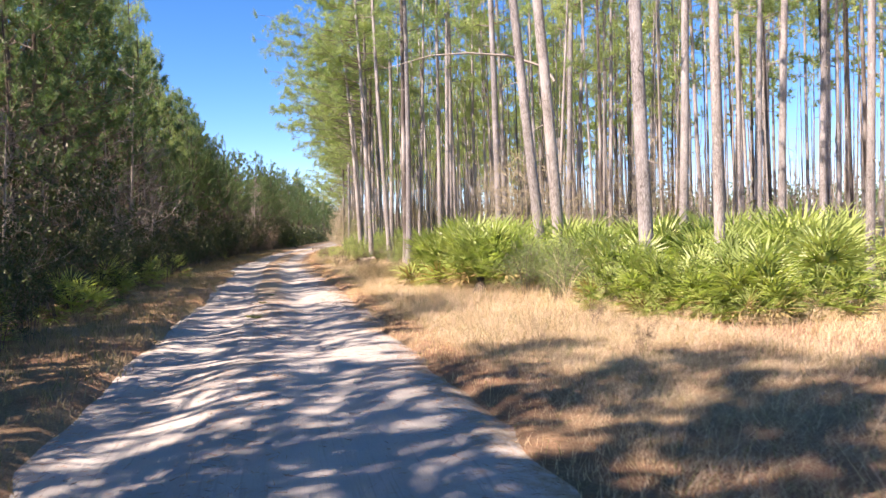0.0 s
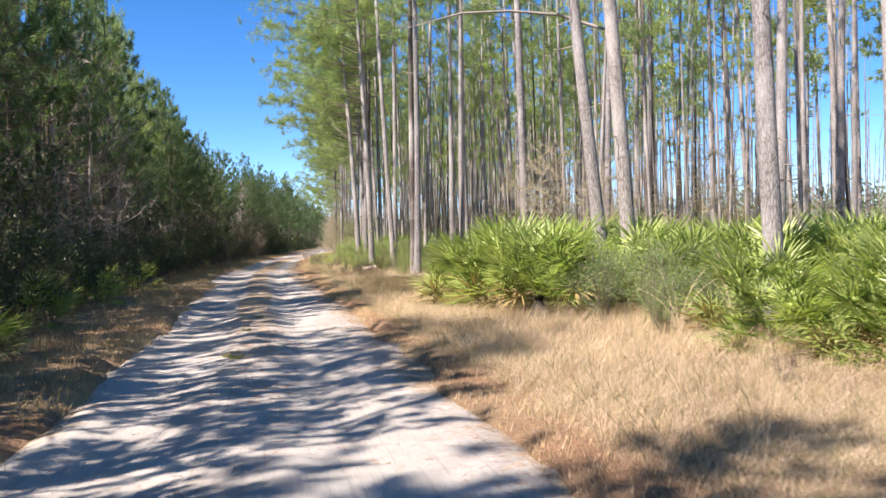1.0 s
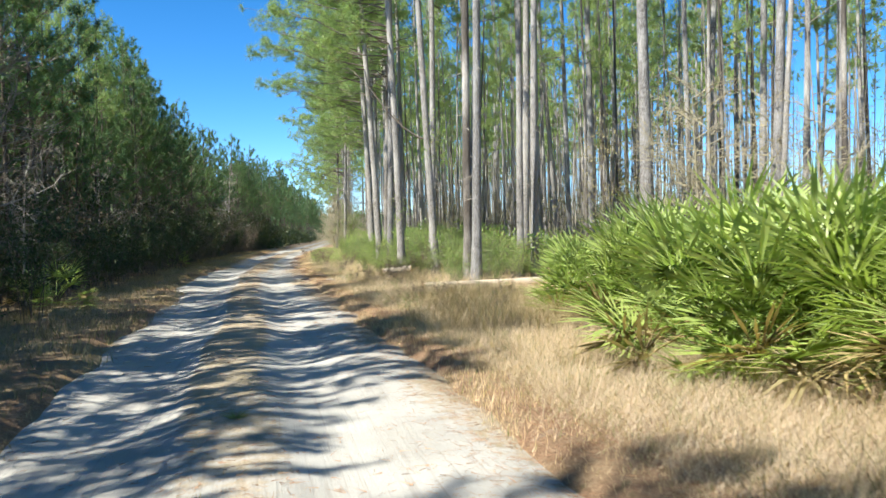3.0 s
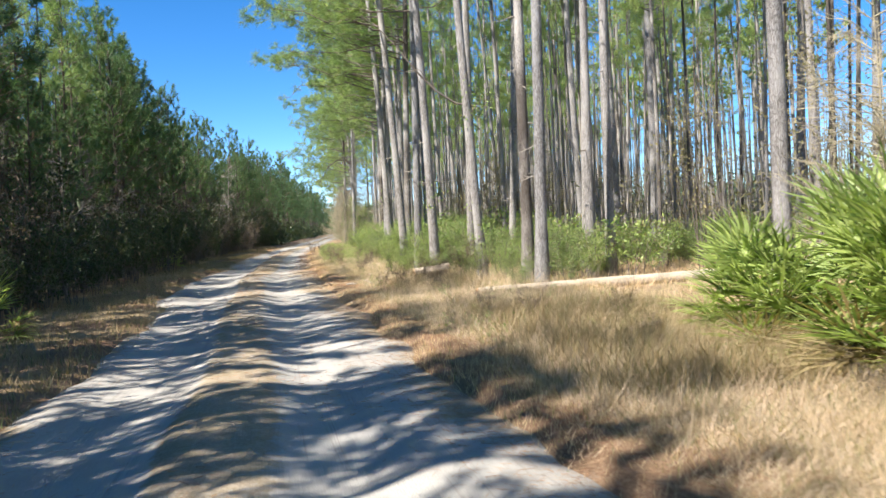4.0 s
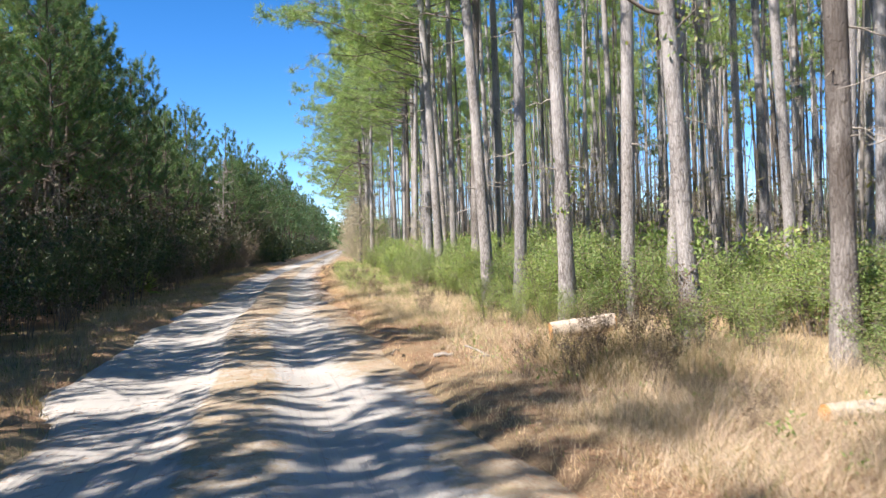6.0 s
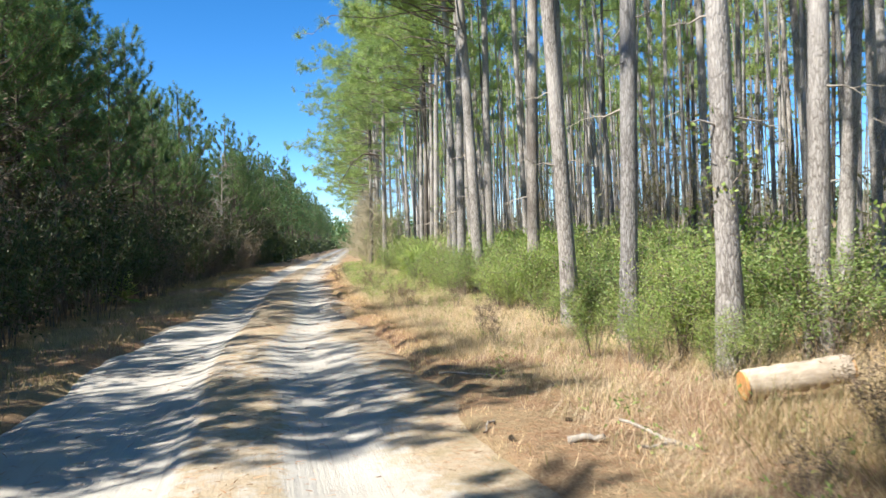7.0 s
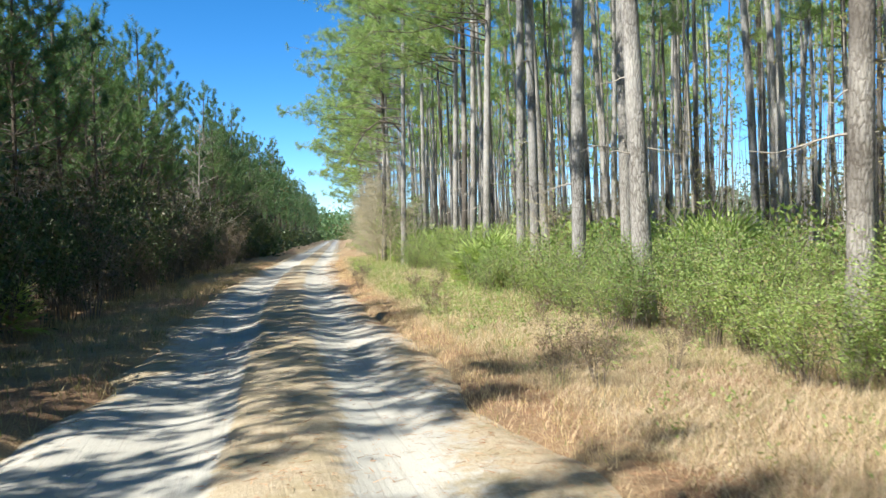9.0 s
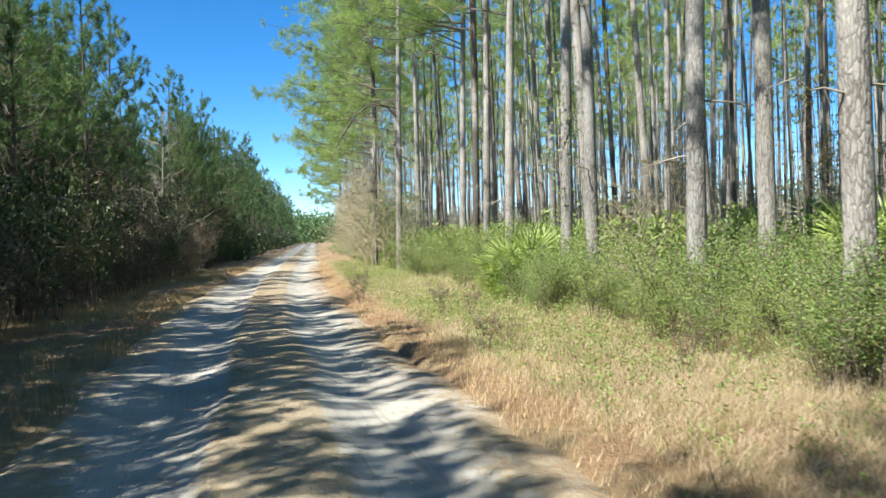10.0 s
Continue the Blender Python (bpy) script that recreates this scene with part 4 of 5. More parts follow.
def vine(x, y, lo, hi, width, n, seed):
    """Leafy vine wound about a trunk."""
    r = np.random.default_rng(seed)
    ob = thing("leafy_vine", "leafy green vine clinging to a pine trunk", "vine", "vines on the trunks")
    ob.location = (x, y, lo)
    t = np.linspace(0, 1, 26)
    stem, leaf = Tubes(), Blades()
    wind = np.stack([np.cos(t * 9) * 0.17, np.sin(t * 9) * 0.17, t * (hi - lo)], 1)
    stem.add(wind, np.linspace(0.014, 0.006, 26), 4)
    pick = wind[r.integers(0, 26, n)] + r.normal(0, width, (n, 3))
    leaf.leaves(pick, unit(r.normal(0, 1, (n, 3)) + [0, 0, -0.2]), 0.085 * r.uniform(0.7, 1.3, n), 0.05)
    part("stem", stem.mesh("stem", LIMB), ob)
    part("foliage", leaf.mesh("foliage", LEAVES), ob)
    return ob


vine(5.18, 44.42, 1.3, 2.9, 0.16, 170, 1)
vine(5.80, 41.4, 0.4, 1.9, 0.15, 150, 2)
vine(5.80, 41.4, 3.9, 5.2, 0.22, 200, 3)
vine(7.75, 68.57, 2.0, 5.5, 0.28, 320, 4)
vine(9.2, 70.0, 0.8, 3.2, 0.25, 220, 5)
vine(7.6, 84.5, 0.6, 3.4, 0.4, 420, 6)

# ---------------------------------------------------------------- sunny undergrowth
PALMS = [(6.6, 14.6, 0.65), (7.2, 13.2, 0.7), (7.9, 12.2, 0.7), (8.5, 14.3, 0.85), (9.4, 12.4, 0.85), (7.6, 16.2, 0.85), (10.6, 14.8, 1.0), (12.0, 19.5, 1.0), (11.8, 16.0, 1.0), (13.5, 21.5, 1.0), (11.4, 23.5, 1.0), (13.2, 25.5, 1.0), (14.8, 18.2, 1.0),
         (4.9, 23.6, 1.0), (5.5, 22.4, 1.05), (6.4, 21.9, 1.0), (7.3, 20.9, 0.95), (8.4, 19.9, 1.0), (9.6, 18.9, 1.0), (10.8, 17.8, 1.0), (5.9, 24.6, 1.05), (7.2, 23.2, 1.1), (8.6, 22.0, 1.0),
         (10.2, 20.8, 1.0), (5.7, 29.2, 0.72), (5.6, 27.9, 0.85), (5.8, 26.4, 0.95), (6.8, 28.4, 1.0), (6.8, 26.6, 1.0), (7.9, 27.4, 1.0), (8.0, 25.5, 1.0), (9.4, 24.2, 1.0), (9.2, 28.5, 1.0),
         (6.6, 68.2, 0.8), (7.4, 69.3, 0.8), (9.0, 60.8, 0.95), (9.9, 61.8, 0.95), (8.2, 86.0, 0.85), (9.0, 88.0, 0.85)]
for n, (x, y, s) in enumerate(PALMS):
    k = n % 4
    kinds.put(("palm", k), lambda: palmetto(60 + k, 42, 1.3), at(x, y, 0, place.uniform(0, 360), s))
for x, y, z, turn in ((5.2, 19.9, 0.3, 30), (5.5, 20.4, 0.35, 200)):
    kinds.put(("palm", 2), None, at(x, y, z, turn, 0.8))


def gallberry(k):
    return shrub(330 + k, "gallberry_shrub", "leafy green gallberry shrub at the forest edge", 1.4, LEAVES, 3300, 0.042, 14, 0.6, twigs=5)


def far_gallberry(k):
    return shrub(340 + k, "gallberry_shrub", "leafy green gallberry shrub on the forest floor", 1.4, LEAVES, 400, 0.115, 10, 0.9, twigs=2)


far_shrubs = []
y = 33.0
while y < 135:
    b = float(bend(y))
    front = float(np.interp(y, [43, 45.5, 50, 57, 66, 74, 85, 100, 135], [4.8, 4.9, 5.4, 5.7, 5.7, 5.9, 5.6, 5.0, 4.8]))
    for step, lo in ((-0.35, 0.65), (0.15, 0.95), (0.85, 1.12), (1.8, 1.15), (2.9, 1.2), (4.2, 1.2)):
        off = front + step
        if (y < 38.5 and off < 11) or (42 < y < 45 and off < 7.4):
            continue
        if y < 43 and off < 5.6 + 0.25 * (43 - y) / 2:
            continue
        k = int(place.integers(0, 4))
        s = place.uniform(0.6, 1.2) * lo * (0.75 if y < 43 else 0.92 if y < 47 else 1.0)
        m = at(b * 0.95 + off + place.normal(0, 0.3), y + place.normal(0, 0.4), 0, place.uniform(0, 360), s)
        if step < (4.0 if y < 62 else 1.5) and y < 85:
            kinds.put(("gall", k), lambda: gallberry(k), m)
        else:
            far_shrubs.append(m)
    y += place.uniform(0.9, 1.3)
for x, y, s in ((9.5, 27.0, 0.9), (10.5, 25.8, 1.0), (8.4, 30.5, 0.9), (9.8, 31.5, 1.0), (7.4, 31.6, 0.6), (11.5, 29.0, 1.0), (8.8, 15.6, 0.8), (9.9, 16.6, 0.9), (12.6, 14.4, 1.0), (13.6, 17.0, 1.0)):
    far_shrubs.append(at(x, y, 0, place.uniform(0, 360), s))
for _ in range(46):     # behind the long log
    x, y = place.uniform(7.6, 15.5), place.uniform(38.8, 47)
    kinds.put(("gall", 0), None, at(x, y, 0, place.uniform(0, 360), place.uniform(0.6, 1.1)))
for k in range(2):
    joined("gallberry_thicket", "dense leafy green gallberry thicket among the pines", "shrubs", lambda: far_gallberry(k), far_shrubs[k::2])
rng = np.random.default_rng(66)
under = Blades()
for _ in range(330):
    y = rng.uniform(14, 150)
    x = float(bend(y)) + rng.uniform(9.2, 36)
    if y < x * 1.0 - 2:
        continue
    h, w = rng.uniform(0.7, 1.7), rng.uniform(0.7, 1.3)
    d = unit(rng.normal(0, 1, (230, 3)) * [1, 1, 0.8]) * rng.uniform(0.45, 1.0, (230, 1))
    root = np.array([x, y, 0]) + np.abs(d) * np.sign(d) * [w, w, 0] + np.array([0, 0, 1]) * np.abs(d[:, 2:3]) * h
    under.leaves(root, unit(rng.normal(0, 0.8, (230, 3)) + [0, 0, 0.5]), 0.15 * rng.uniform(0.7, 1.3, 230), 0.07)
tagged(new("undergrowth", under.mesh("undergrowth", LEAVES)), "low green undergrowth on the floor of the pine stand", "undergrowth", kind="stuff")

for x, y, s in ((5.5, 37.4, 0.55), (6.5, 37.1, 0.65), (5.2, 40.6, 0.7), (6.0, 40.2, 0.75), (4.4, 44.9, 0.5), (4.7, 43.9, 0.5), (5.05, 44.0, 0.55), (5.5, 44.25, 0.6), (5.25, 46.1, 0.8), (5.4, 48.2, 0.78), (5.4, 48.1, 0.8), (6.2, 45.0, 0.85), (5.4, 45.3, 0.8), (7.2, 45.4, 0.95), (6.8, 38.9, 0.9), (7.4, 37.8, 0.9), (5.0, 45.2, 0.9), (5.75, 57.3, 0.95), (6.35, 57.3, 0.95), (5.6, 52.6, 0.85), (6.2, 52.7, 0.9), (5.2, 47.9, 0.75), (5.05, 48.3, 0.6), (5.35, 52.8, 0.85), (5.15, 53.2, 0.75), (5.4, 57.4, 0.9), (5.2, 57.7, 0.75), (5.8, 60.5, 0.9), (6.6, 60.3, 0.95), (5.5, 60.9, 0.7), (5.8, 55.0, 0.9), (5.9, 63.5, 0.85), (6.3, 66.0, 0.85)):
    k = int(place.integers(0, 4))
    kinds.put(("gall", k), lambda: gallberry(k), at(x, y, 0, place.uniform(0, 360), s))
# small withered shrubs; several stand in for shadow spots and dark weeds on the verge
for x, y, s in ((5.2, 40.9, 0.5), (5.7, 41.0, 0.45), (3.6, 33.5, 0.22), (2.95, 54.2, 0.34), (3.25, 53.9, 0.36), (4.5, 54.6, 0.3), (3.25, 61.4, 0.3), (4.0, 66.0, 0.34), (3.4, 48.3, 0.26), (3.3, 39.7, 0.3), (3.8, 38.7, 0.3), (2.9, 40.2, 0.22), (3.7, 31.6, 0.28), (3.3, 47.5, 0.2), (4.1, 29.0, 0.22), (5.0, 31.5, 0.25), (4.4, 26.0, 0.2), (3.7, 37.0, 0.2), (3.9, 50.2, 0.26), (4.6, 59.0, 0.28), (3.6, 61.5, 0.24), (4.4, 65.5, 0.3), (3.2, 70.0, 0.35), (4.0, 74.0, 0.3), (5.2, 12.5, 0.2), (4.6, 9.5, 0.2)):
    kinds.put(("rust", 0), None, at(x, y, 0, place.uniform(0, 360), s))

# feathery grey-green weeds in front of the palmettos
for x, y, s in ((5.9, 18.6, 1.0), (6.6, 17.8, 1.05), (7.3, 17.2, 0.95), (6.3, 19.5, 1.1), (7.1, 18.9, 1.1), (6.0, 16.6, 0.7), (7.9, 18.0, 1.0), (5.2, 20.3, 0.7), (6.9, 15.6, 0.7)):
    kinds.put("fennel", lambda: shrub(360, "dog_fennel", "feathery grey-green weeds beside the palmettos", 1.35, WEED, 2600, 0.10, 18, 0.6, 14.0, 4), at(x, y, 0, place.uniform(0, 360), s))

# pale arching stalks, and a dark stem standing in for the shaded hollow, in front of the palmettos
rng = np.random.default_rng(93)
for x, y in ((6.15, 16.3), (6.9, 15.9)):
    clump = thing("reed_clump", "pale arching dry reed stalks beside green palmettos", "reeds", "dry reeds")
    clump.location = (x, y, 0.02)
    for _ in range(7):
        stalk = Tubes()
        a, h, over = rng.uniform(0, 6.28), rng.uniform(0.9, 1.5), rng.uniform(0.2, 0.7)
        t = np.linspace(0, 1, 9)
        base = rng.normal(0, 0.06, 2)
        stalk.add(np.stack([base[0] + np.cos(a) * over * t ** 2, base[1] + np.sin(a) * over * t ** 2, -0.03 + h * (t - 0.3 * over * t ** 3)], 1), np.linspace(0.006, 0.0025, 9), 4)
        part("stalk", stalk.mesh("stalk", REED), clump)
stub = Tubes()
stub.add(np.array([(0, 0, -0.1), (0.0, 0.02, 0.1), (0.03, 0.08, 0.25), (0.05, 0.14, 0.4), (0.1, 0.22, 0.5)]), [0.2, 0.16, 0.14, 0.12, 0.06], 12, 0.16)
stump = new("charred_stub", stub.mesh("charred_stub", HOLLOW_SHADE))
stump.location = (5.05, 19.6, 0.02)
tagged(stump, "short dark stem for the shaded hollow under drooping palmetto fronds", "stump")

# leafless twiggy growth low at the forest edge
for x, y, s in ((7.3, 91.0, 0.6), (7.8, 95.5, 0.65), (8.6, 99.0, 0.6), (9.3, 104.0, 0.7), (6.9, 86.8, 0.45), (7.0, 89.4, 0.55), (7.6, 93.2, 0.6), (8.0, 97.5, 0.6), (8.9, 101.5, 0.65), (9.0, 106.5, 0.6), (9.8, 108.5, 0.65), (10.6, 114.5, 0.7), (11.0, 117.0, 0.6), (12.2, 124.0, 0.7), (13.0, 129.0, 0.7), (7.6, 82.0, 0.4), (8.8, 90.0, 0.6), (10.2, 98.0, 0.7), (10.2, 111.0, 0.7), (11.5, 120.0, 0.7), (6.4, 63.0, 0.35), (6.9, 85.0, 0.6), (7.0, 88.0, 0.6), (7.6, 92.0, 0.65), (8.4, 97.0, 0.65), (9.4, 103.0, 0.7), (12.5, 33.0, 0.6), (13.5, 28.0, 0.6), (10.5, 29.0, 0.5), (9.6, 31.5, 0.6), (10.6, 32.5, 0.6)):
    kinds.put("bare_tan", lambda: bare_tree(405, 8.0, 2.5, "leafless tan twiggy tree at the forest edge", 24, 0.55, TAN_TWIG), at(x, y, 0, place.uniform(0, 360), s))

# slender leafy saplings that clothe the edge further on
for n in range(18):
    y = 86 + n * 2.8 + place.normal(0, 0.8)
    k = n % 2
    kinds.put(("sapling", k), lambda: shrub(370 + k, "leafy_sapling", "slender pale green sapling at the sunny forest edge", 3.6, LEAVES, 1500, 0.11, 7, 0.9, 2.2, 7), at(float(bend(y)) + 5.3 + place.normal(0, 0.4), y, 0, place.uniform(0, 360), place.uniform(0.7, 1.3)))

# thin olive-tan broadleaf saplings between the trunks
for n in range(24):
    y = place.uniform(26, 74)
    x = float(bend(y)) + place.uniform(8.8, 19)
    if y < x * 1.1 + 3 or (x < 11 and y < 38):
        continue
    kinds.put(("stand_sapling", n % 2), lambda: shrub(380 + n % 2, "stand_sapling", "thin sapling with olive-tan leaves among pine trunks", 5.2, BRUSH_LEAF, 1100, 0.078, 4, 0.9, 2.0, 9), at(x, y, 0, place.uniform(0, 360), place.uniform(0.7, 1.25)))

# far woods that close the view beyond the stand
rng = np.random.default_rng(88)
far = Blades()
for n in range(5200):
    if n % 3:
        base = np.array([rng.uniform(95, 150), rng.uniform(10, 430), 0])
        h = 8.5 + 2.0 * math.sin(base[1] * 0.13) + rng.uniform(-1.5, 1.5)
    else:
        base = np.array([bend(330.0) + rng.uniform(-50, 50), rng.uniform(300, 400), 0])
        h = rng.uniform(6, 11)
    root = base + np.array([0, 0, 1]) * h * rng.uniform(0.0, 1.0, (16, 1)) + rng.normal(0, 1.0, (16, 3)) * [1, 1, 0.2]
    far.leaves(root, unit(rng.normal(0, 1, (16, 3)) + [0, 0, 0.7]), 1.1 if n % 3 else 1.6, 0.42 if n % 3 else 0.6)
tagged(new("far_woods", far.mesh("far_woods", NEEDLES_YOUNG)), "distant low green woods beyond the pines", "woods", kind="stuff")

# ---------------------------------------------------------------- logs and sticks
def log(name, a, b, r0, r1, label, seed):
    global rng
    rng = np.random.default_rng(seed)
    a, b = np.array(a, float), np.array(b, float)
    ob = thing(name, label, "log", "felled logs")
    ob.location = a
    t = np.linspace(0, 1, 22)[:, None]
    path = (b - a)[None] * t + rng.normal(0, 0.012, (22, 3)).cumsum(0) * 0.3
    body = Tubes()
    body.add(path, np.linspace(r0, r1, 22) * rng.uniform(0.965, 1.035, 22), 14, 0.015)
    stem = part("stem", body.mesh("stem", LOG_WOOD), ob)
    way = unit(b - a)
    for c, d, r in ((path[0], -way, r0), (path[-1], way, r1)):
        bm = bmesh.new()
        bmesh.ops.create_cone(bm, cap_ends=True, segments=16, radius1=r * 0.99, radius2=r * 0.94, depth=0.02)
        bm.transform(Matrix.Translation(c + d * 0.006) @ Vector(d).to_track_quat("Z", "Y").to_matrix().to_4x4())
        me = bpy.data.meshes.new("cut_end")
        bm.to_mesh(me)
        bm.free()
        me.materials.append(CUT_END)
        part("cut_end", me, stem, "fresh orange sawn end")
    return ob


log("felled_log", (4.45, 37.12, 0.07), (9.9, 36.5, 0.13), 0.088, 0.138, "long pale felled pine log lying in dry grass", 1)
log("short_log", (4.21, 42.76, 0.19), (5.18, 42.55, 0.27), 0.138, 0.135, "short pale felled log with an orange sawn end", 2)
rng = np.random.default_rng(90)
for a, b, r in (((2.2, 42.05, 0.05), (2.48, 41.98, 0.06), 0.035), ((2.98, 41.55, 0.03), (2.7, 42.15, 0.14), 0.022), ((2.9, 41.7, 0.05), (2.6, 41.62, 0.06), 0.016), ((1.72, 42.6, 0.03), (1.9, 42.9, 0.05), 0.01), ((2.0, 45.5, 0.04), (2.5, 45.1, 0.05), 0.015), ((10.2, 62.0, 1.0), (12.0, 63.5, 1.5), 0.05)):
    st = Tubes()
    a, b = np.array(a), np.array(b)
    t = np.linspace(0, 1, 7)[:, None]
    st.add(a + (b - a) * t + rng.normal(0, 0.012, (7, 3)), np.linspace(r, r * 0.6, 7), 7, 0.06)
    tagged(new("fallen_stick", st.mesh("fallen_stick", TWIG)), "broken pale stick lying on pine straw", "stick", "fallen sticks")

def pine_cone(seed):
    """An opened cone lying on its side: rings of blunt scales round a core."""
    global rng
    rng = np.random.default_rng(seed)
    ob = thing("pine_cone", "dark brown opened pine cone lying on pine straw", "pine cone", "fallen pine cones")
    core, scales = Tubes(), Blades()
    t = np.linspace(0, 1, 9)
    core.add(np.stack([t * 0.11, t * 0, 0.035 + t * 0], 1), 0.022 * np.sin(np.pi * np.clip(t * 0.9 + 0.08, 0, 1)) + 0.002, 7)
    n = 90
    s = np.sort(rng.random(n))
    a = np.arange(n) * 2.4
    out = np.stack([np.full(n, 0.45), np.cos(a), np.sin(a)], 1)
    scales.leaves(np.stack([s * 0.1, np.cos(a) * 0.01, 0.035 + np.sin(a) * 0.01], 1), unit(out), 0.042 * np.sin(np.pi * (0.12 + 0.8 * s)), 0.022)
    part("core", core.mesh("core", BARK_YOUNG), ob)
    tagged(part("scales", scales.mesh("scales", LEAVES_RUST), ob), kind="stuff")
    return ob


for x, y, turn in ((2.22, 50.7, 30), (2.53, 42.7, 140), (1.86, 42.3, 250)):
    kinds.put("pine_cone", lambda: pine_cone(95), at(x, y, max(float(ground_height(x, y)), float(road_height(x - bend(y), y))), turn, 0.6))

# ---------------------------------------------------------------- grass and straw
def blades_of_grass(name, label, n, where, height, width, material, seed, lean=0.45):
    """Slim pointed blades standing and leaning in tufts."""
    r = np.random.default_rng(seed)
    x, y = where(r, n)
    n = len(x)
    a = r.uniform(0, 6.28, n)
    h = height * r.uniform(0.45, 1.2, n) * (1 + 0.35 * fbm(x * 0.9, y * 0.9, seed + 5, 2))
    ln = h * r.uniform(0.1, 1.0, n) * lean
    z = np.maximum(ground_height(x, y), -0.2)
    root = np.stack([x, y, z - 0.02], 1)
    d = np.stack([np.cos(a), np.sin(a), np.zeros(n)], 1)
    s = np.stack([-np.sin(a + 0.6), np.cos(a + 0.6), np.zeros(n)], 1) * (width * r.uniform(0.6, 1.3, n))[:, None]
    tip = root + d * ln[:, None] + np.array([0, 0, 1]) * h[:, None]
    V = np.stack([root - s, root + s, tip], 1).reshape(-1, 3)
    F = np.arange(3 * n).reshape(-1, 3)
    return tagged(new(name, np_mesh(name, V, F, material)), label, "grass", kind="stuff")


def verge(lo, hi, y0, y1, seed, patchy):
    """Spots for blades: tight tufts, thick where the patches are, thin between."""
    def where(r, n):
        tufts = n // 14
        ty = y0 + (y1 - y0) * r.random(tufts) ** 1.1
        tu = lo + (hi - lo) * r.random(tufts)
        keep = fbm(tu * 0.8, ty * 0.6, seed, 3) * 0.8 + 1.0 > patchy * r.random(tufts)
        bare = ((ty > 38.5) & (ty < 46.5) & (tu < 4.9)) | ((ty < 10) & (tu < 6))
        keep &= ~(bare & (r.random(tufts) < 0.68) & (lo > 0))
        keep &= (lo > -1.5) | (tu < -1.95 - widen(ty))
        tu, ty = tu[keep], ty[keep]
        u = np.repeat(tu, 14) + r.normal(0, 1, len(tu) * 14) * np.repeat(r.uniform(0.05, 0.22, len(tu)), 14)
        y = np.repeat(ty, 14) + r.normal(0, 1, len(tu) * 14) * np.repeat(r.uniform(0.05, 0.22, len(tu)), 14)
        return u + bend(y), y
    return where


blades_of_grass("dry_grass", "pale tan dry grass along the sunny verge", 640000, verge(2.4, 6.6, 2, 100, 41, 1.1), 0.16, 0.0027, GRASS, 201, 2.5)
blades_of_grass("sparse_grass", "short sparse dry grass on pine straw beside the road", 110000, verge(1.45, 3.2, 2, 95, 42, 1.8), 0.10, 0.0036, GRASS, 204, 1.0)
blades_of_grass("verge_grass", "dull dead grass along the shaded verge", 70000, verge(-4.8, -1.9, 2, 95, 43, 1.7), 0.17, 0.0055, GRASS_DULL, 202, 0.9)
blades_of_grass("strip_grass", "short dead grass on the strip between the wheel tracks", 52000, verge(-0.75, 0.5, 24, 95, 44, 1.2), 0.065, 0.005, GRASS_DULL, 203, 1.0)


blades_of_grass("tall_grass", "tall grey-brown dead grass stalks among the shorter grass", 15000, verge(3.0, 6.4, 2, 100, 45, 2.4), 0.42, 0.003, GRASS, 205, 1.2)


blades_of_grass("broomsedge", "feathery tan broomsedge standing tall on the sunny verge", 80000, verge(2.7, 7.0, 14, 52, 49, 2.1), 0.38, 0.0026, GRASS, 209, 1.5)


blades_of_grass("woodland_grass", "thin dry grass between the trunks of the stand", 70000, verge(6.5, 13, 24, 75, 47, 1.3), 0.24, 0.006, GRASS, 207, 1.2)


blades_of_grass("clearing_grass", "thin dry grass on the open ground beside palmettos", 60000, verge(6.4, 12, 3, 26, 50, 1.4), 0.2, 0.005, GRASS, 210, 1.3)


blades_of_grass("green_grass", "thin green grass among the dry tufts", 30000, verge(2.6, 6.2, 56, 100, 46, 1.6), 0.18, 0.004, GRASS_GREEN, 206, 0.9)


def low_weeds(n, seed):
    """Small green sprigs among the dry grass, more of them further along."""
    r = np.random.default_rng(seed)
    y = 30 + 65 * r.random(n)
    u = 2.5 + 3.6 * r.random(n)
    keep = r.random(n) < np.clip(0.1 + 0.035 * (y - 52), 0.05, 0.55) * (1 + 0.8 * fbm(u * 0.9, y * 0.5, 55, 2))
    u, y = u[keep], y[keep]
    x = u + bend(y)
    tall = np.repeat(r.uniform(0.12, 0.42, len(x)), 13)[:, None]
    base = np.repeat(np.stack([x, y, ground_height(x, y)], 1), 13, 0)
    m = len(base)
    leaf = Blades()
    leaf.leaves(base + r.normal(0, 0.05, (m, 3)) * [1, 1, 0] + np.array([0, 0, 1]) * tall * r.uniform(0.1, 1.0, (m, 1)), unit(r.normal(0, 1, (m, 3)) + [0, 0, 0.4]), 0.05 * r.uniform(0.6, 1.3, m), 0.02)
    return tagged(new("green_weeds", leaf.mesh("green_weeds", LEAVES)), "small green leafy weeds among dry grass", "weeds", kind="stuff")


low_weeds(9500, 71)
blades_of_grass("brown_grass", "dark brown dead tufts among the pale dry grass", 75000, verge(2.5, 6.4, 2, 100, 48, 2.6), 0.26, 0.0036, GRASS_DULL, 208, 1.1)
blades_of_grass("dead_weeds", "dark brown feathery dead weeds standing in the verge", 30000, verge(3.1, 6.2, 27, 34, 51, 1.5), 0.36, 0.0034, GRASS_DULL, 211, 1.3)
blades_of_grass("dead_weeds", "dark brown feathery dead weeds beside a short log", 16000, verge(3.3, 5.0, 39.2, 42.3, 52, 1.3), 0.42, 0.0034, GRASS_DULL, 212, 1.2)


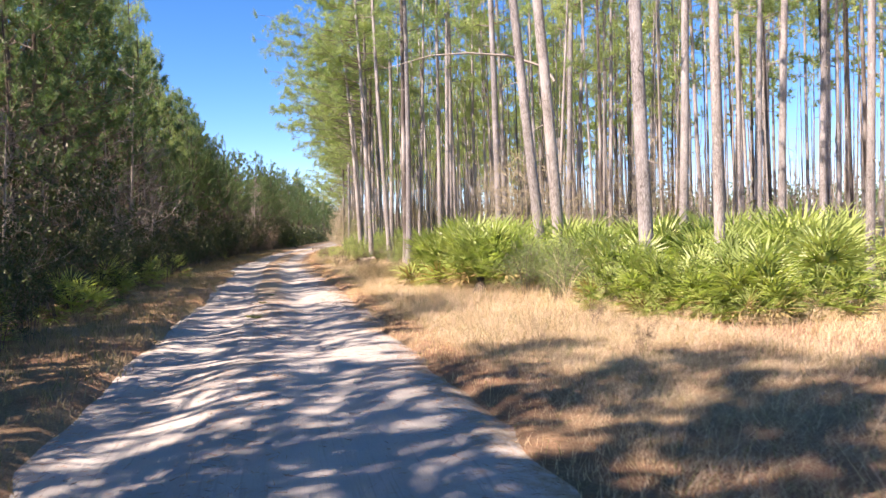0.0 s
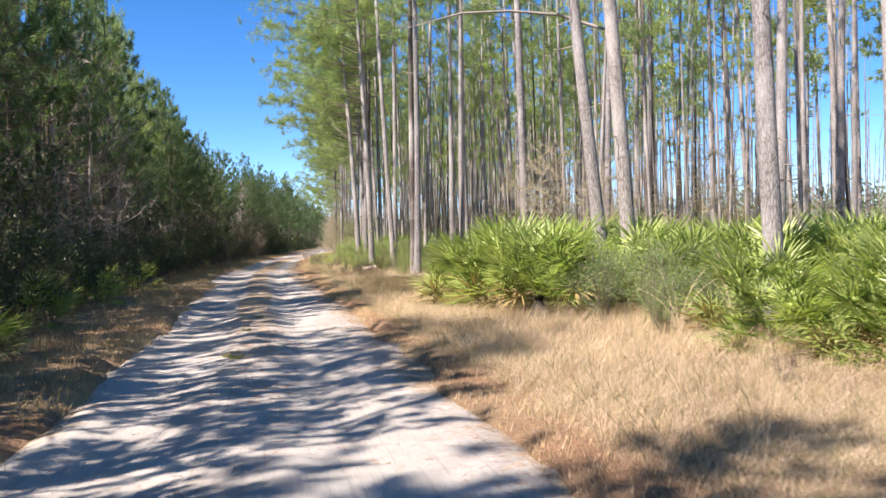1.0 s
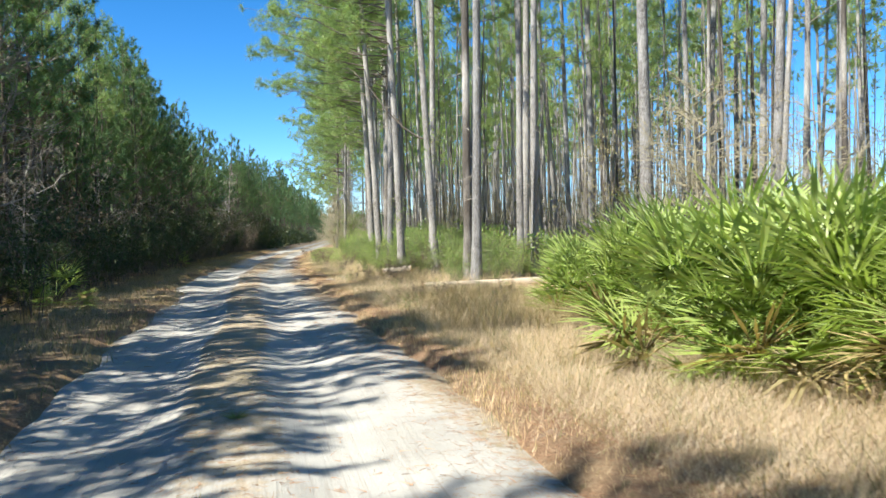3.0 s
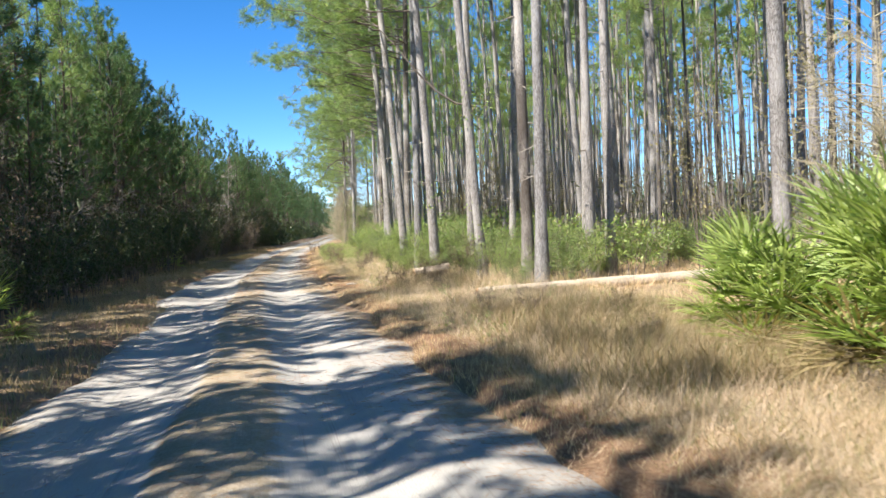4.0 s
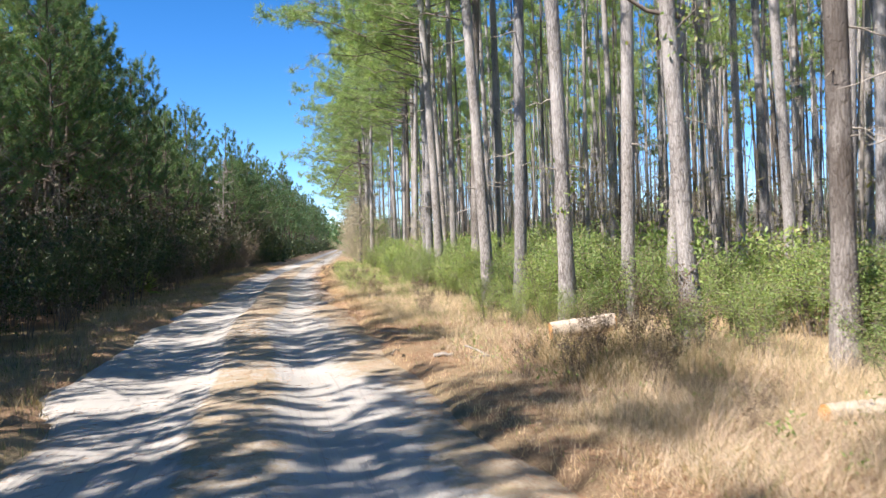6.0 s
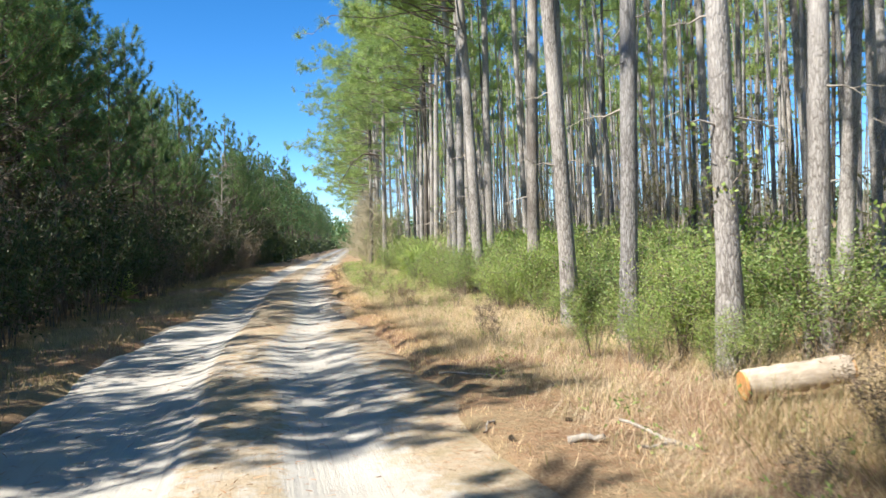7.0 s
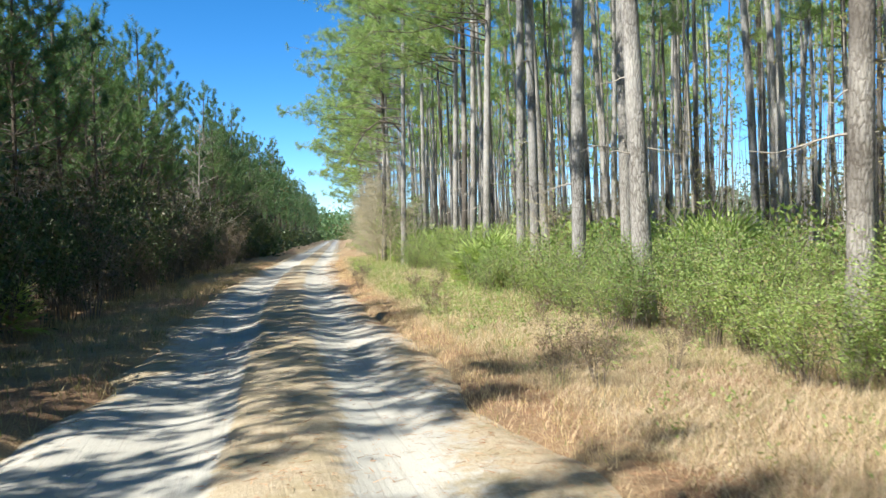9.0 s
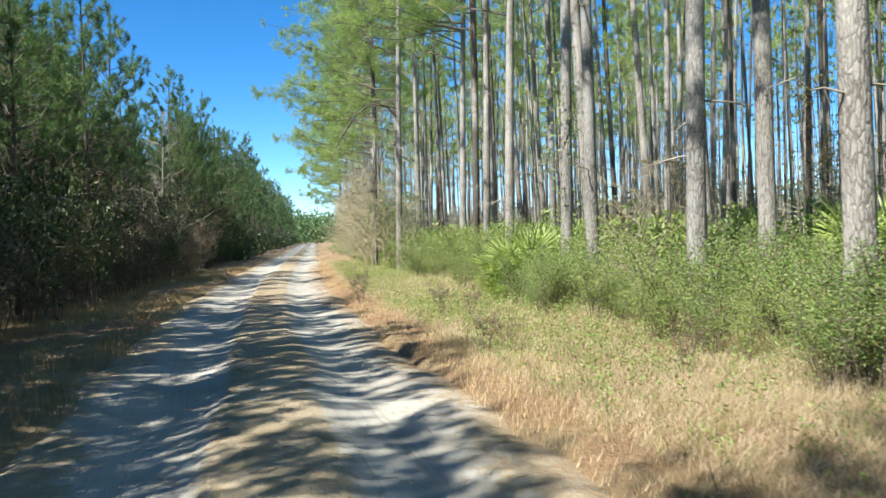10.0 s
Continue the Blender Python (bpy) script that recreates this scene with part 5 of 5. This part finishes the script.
def straw(n, seed, mid, wide):
    r = np.random.default_rng(seed)
    y = 2 + 95 * r.random(n)
    u = mid + r.normal(0, wide, n) - (widen(y) if mid < 0 else 0)
    x = u + bend(y)
    z = np.maximum(ground_height(x, y), road_height(u, y)) + 0.008
    a = r.uniform(0, 6.28, n)
    b = Blades()
    b.add(np.stack([x, y, z], 1), unit(np.stack([np.cos(a), np.sin(a), r.normal(0.05, 0.08, n)], 1)), 0.12, 0.003)
    return tagged(new("pine_straw", b.mesh("pine_straw", STRAW)), "scattered red-brown pine straw at the road's edge", "pine straw", kind="stuff")


straw(60000, 301, 2.1, 0.5)
straw(45000, 304, 2.75, 0.6)
straw(14000, 303, -2.3, 0.35)


def road_litter(n, seed):
    """Needles and bits of bark strewn over the sand, thickest along the middle and where the sun seldom reaches."""
    r = np.random.default_rng(seed)
    y = 2 + 80 * r.random(n) ** 1.3
    u = np.where(r.random(n) < 0.5, r.normal(-0.2, 0.35, n), r.uniform(-2.1, 1.7, n))
    keep = fbm(u * 1.5, y * 0.8, 72, 3) > r.uniform(-0.5, 0.6, n)
    u, y = u[keep], y[keep]
    n = len(u)
    x = u + bend(y)
    a = r.uniform(0, 6.28, n)
    b = Blades()
    b.add(np.stack([x, y, road_height(u, y) + 0.008], 1), unit(np.stack([np.cos(a), np.sin(a), r.normal(0.08, 0.1, n)], 1)), r.uniform(0.05, 0.14, n), r.uniform(0.003, 0.008, n))
    return tagged(new("road_litter", b.mesh("road_litter", STRAW)), "brown needles and bark bits strewn on the sand", "litter", kind="stuff")


road_litter(26000, 302)


def grass_tuft(seed):
    """A few short blades fanning out of one root on the bare sand."""
    global rng
    rng = np.random.default_rng(seed)
    blades = Blades()
    n = 150
    a = rng.uniform(0, 6.28, n)
    root = np.stack([np.cos(a), np.sin(a), np.zeros(n)], 1) * rng.uniform(0, 0.09, (n, 1))
    blades.add(root, unit(np.stack([np.cos(a) * 0.9, np.sin(a) * 0.9, rng.uniform(0.25, 1.2, n)], 1)), rng.uniform(0.06, 0.16, n), 0.006)
    return tagged(new("grass_tuft", blades.mesh("grass_tuft", GRASS_GREEN)), "small green grass tuft growing in bare sand", "grass tuft", "tufts on the road")


for x, y, size in ((-0.48, 16.9, 1.0), (-0.62, 17.2, 0.7), (-0.4, 20.4, 0.8), (-0.2, 22.6, 0.7)):
    kinds.put("grass_tuft", lambda: grass_tuft(96), at(x, y, float(road_height(x - bend(y), y)), 50 * y, size))

# slim high-crowned pines and a low one in the roadside row, whose thin shade bars the sand
for x, y, size, tall in ((-6.9, 42.4, 0.36, 0.85), (-6.6, 44.3, 0.34, 0.8), (-7.0, 45.6, 0.36, 0.84), (-6.8, 46.9, 0.34, 0.8), (-7.1, 39.6, 0.36, 0.86), (-6.9, 10.4, 0.36, 0.84), (-7.0, 12.4, 0.4, 0.9), (-7.3, 13.4, 0.45, 1.0), (-6.9, 5.0, 0.36, 0.84), (-6.8, 14.4, 0.4, 0.85), (-7.0, 11.3, 0.4, 1.0), (-6.9, 33.4, 0.5, 1.0), (-7.2, 34.8, 0.5, 1.0), (-6.6, 32.3, 0.45, 0.95), (-6.7, 49.9, 0.42, 0.74), (-6.6, 51.5, 0.5, 0.72), (-6.4, 52.4, 0.45, 0.7), (-6.6, 53.4, 0.5, 0.72)):
    kinds.put("high_crowned", None, at(x, y, -0.02, 70 * y, size, tall))
kinds.put(("young", 1, 2), None, at(-5.6, 43.2, -0.02, 40, 0.45))
for x, y, size in ((4.25, 41.2, 0.36), (4.6, 40.7, 0.34), (3.9, 40.6, 0.26)):
    kinds.put(("rust", 0), None, at(x, y, 0, 90 * x, size))
# the stand goes on beside and behind the start of the road
for n in range(34):
    x, y = 11 + 5.2 * (n % 6) + 2.0 * math.sin(2.7 * n), -14 + 4.4 * (n // 6) + 1.6 * math.cos(3.9 * n)
    if y < 0.8 * x - 2:
        kinds.put(("tall", n % 3), None, at(x, y, 0, 47 * n, 0.7 + 0.25 * math.sin(5.1 * n), 0.95))
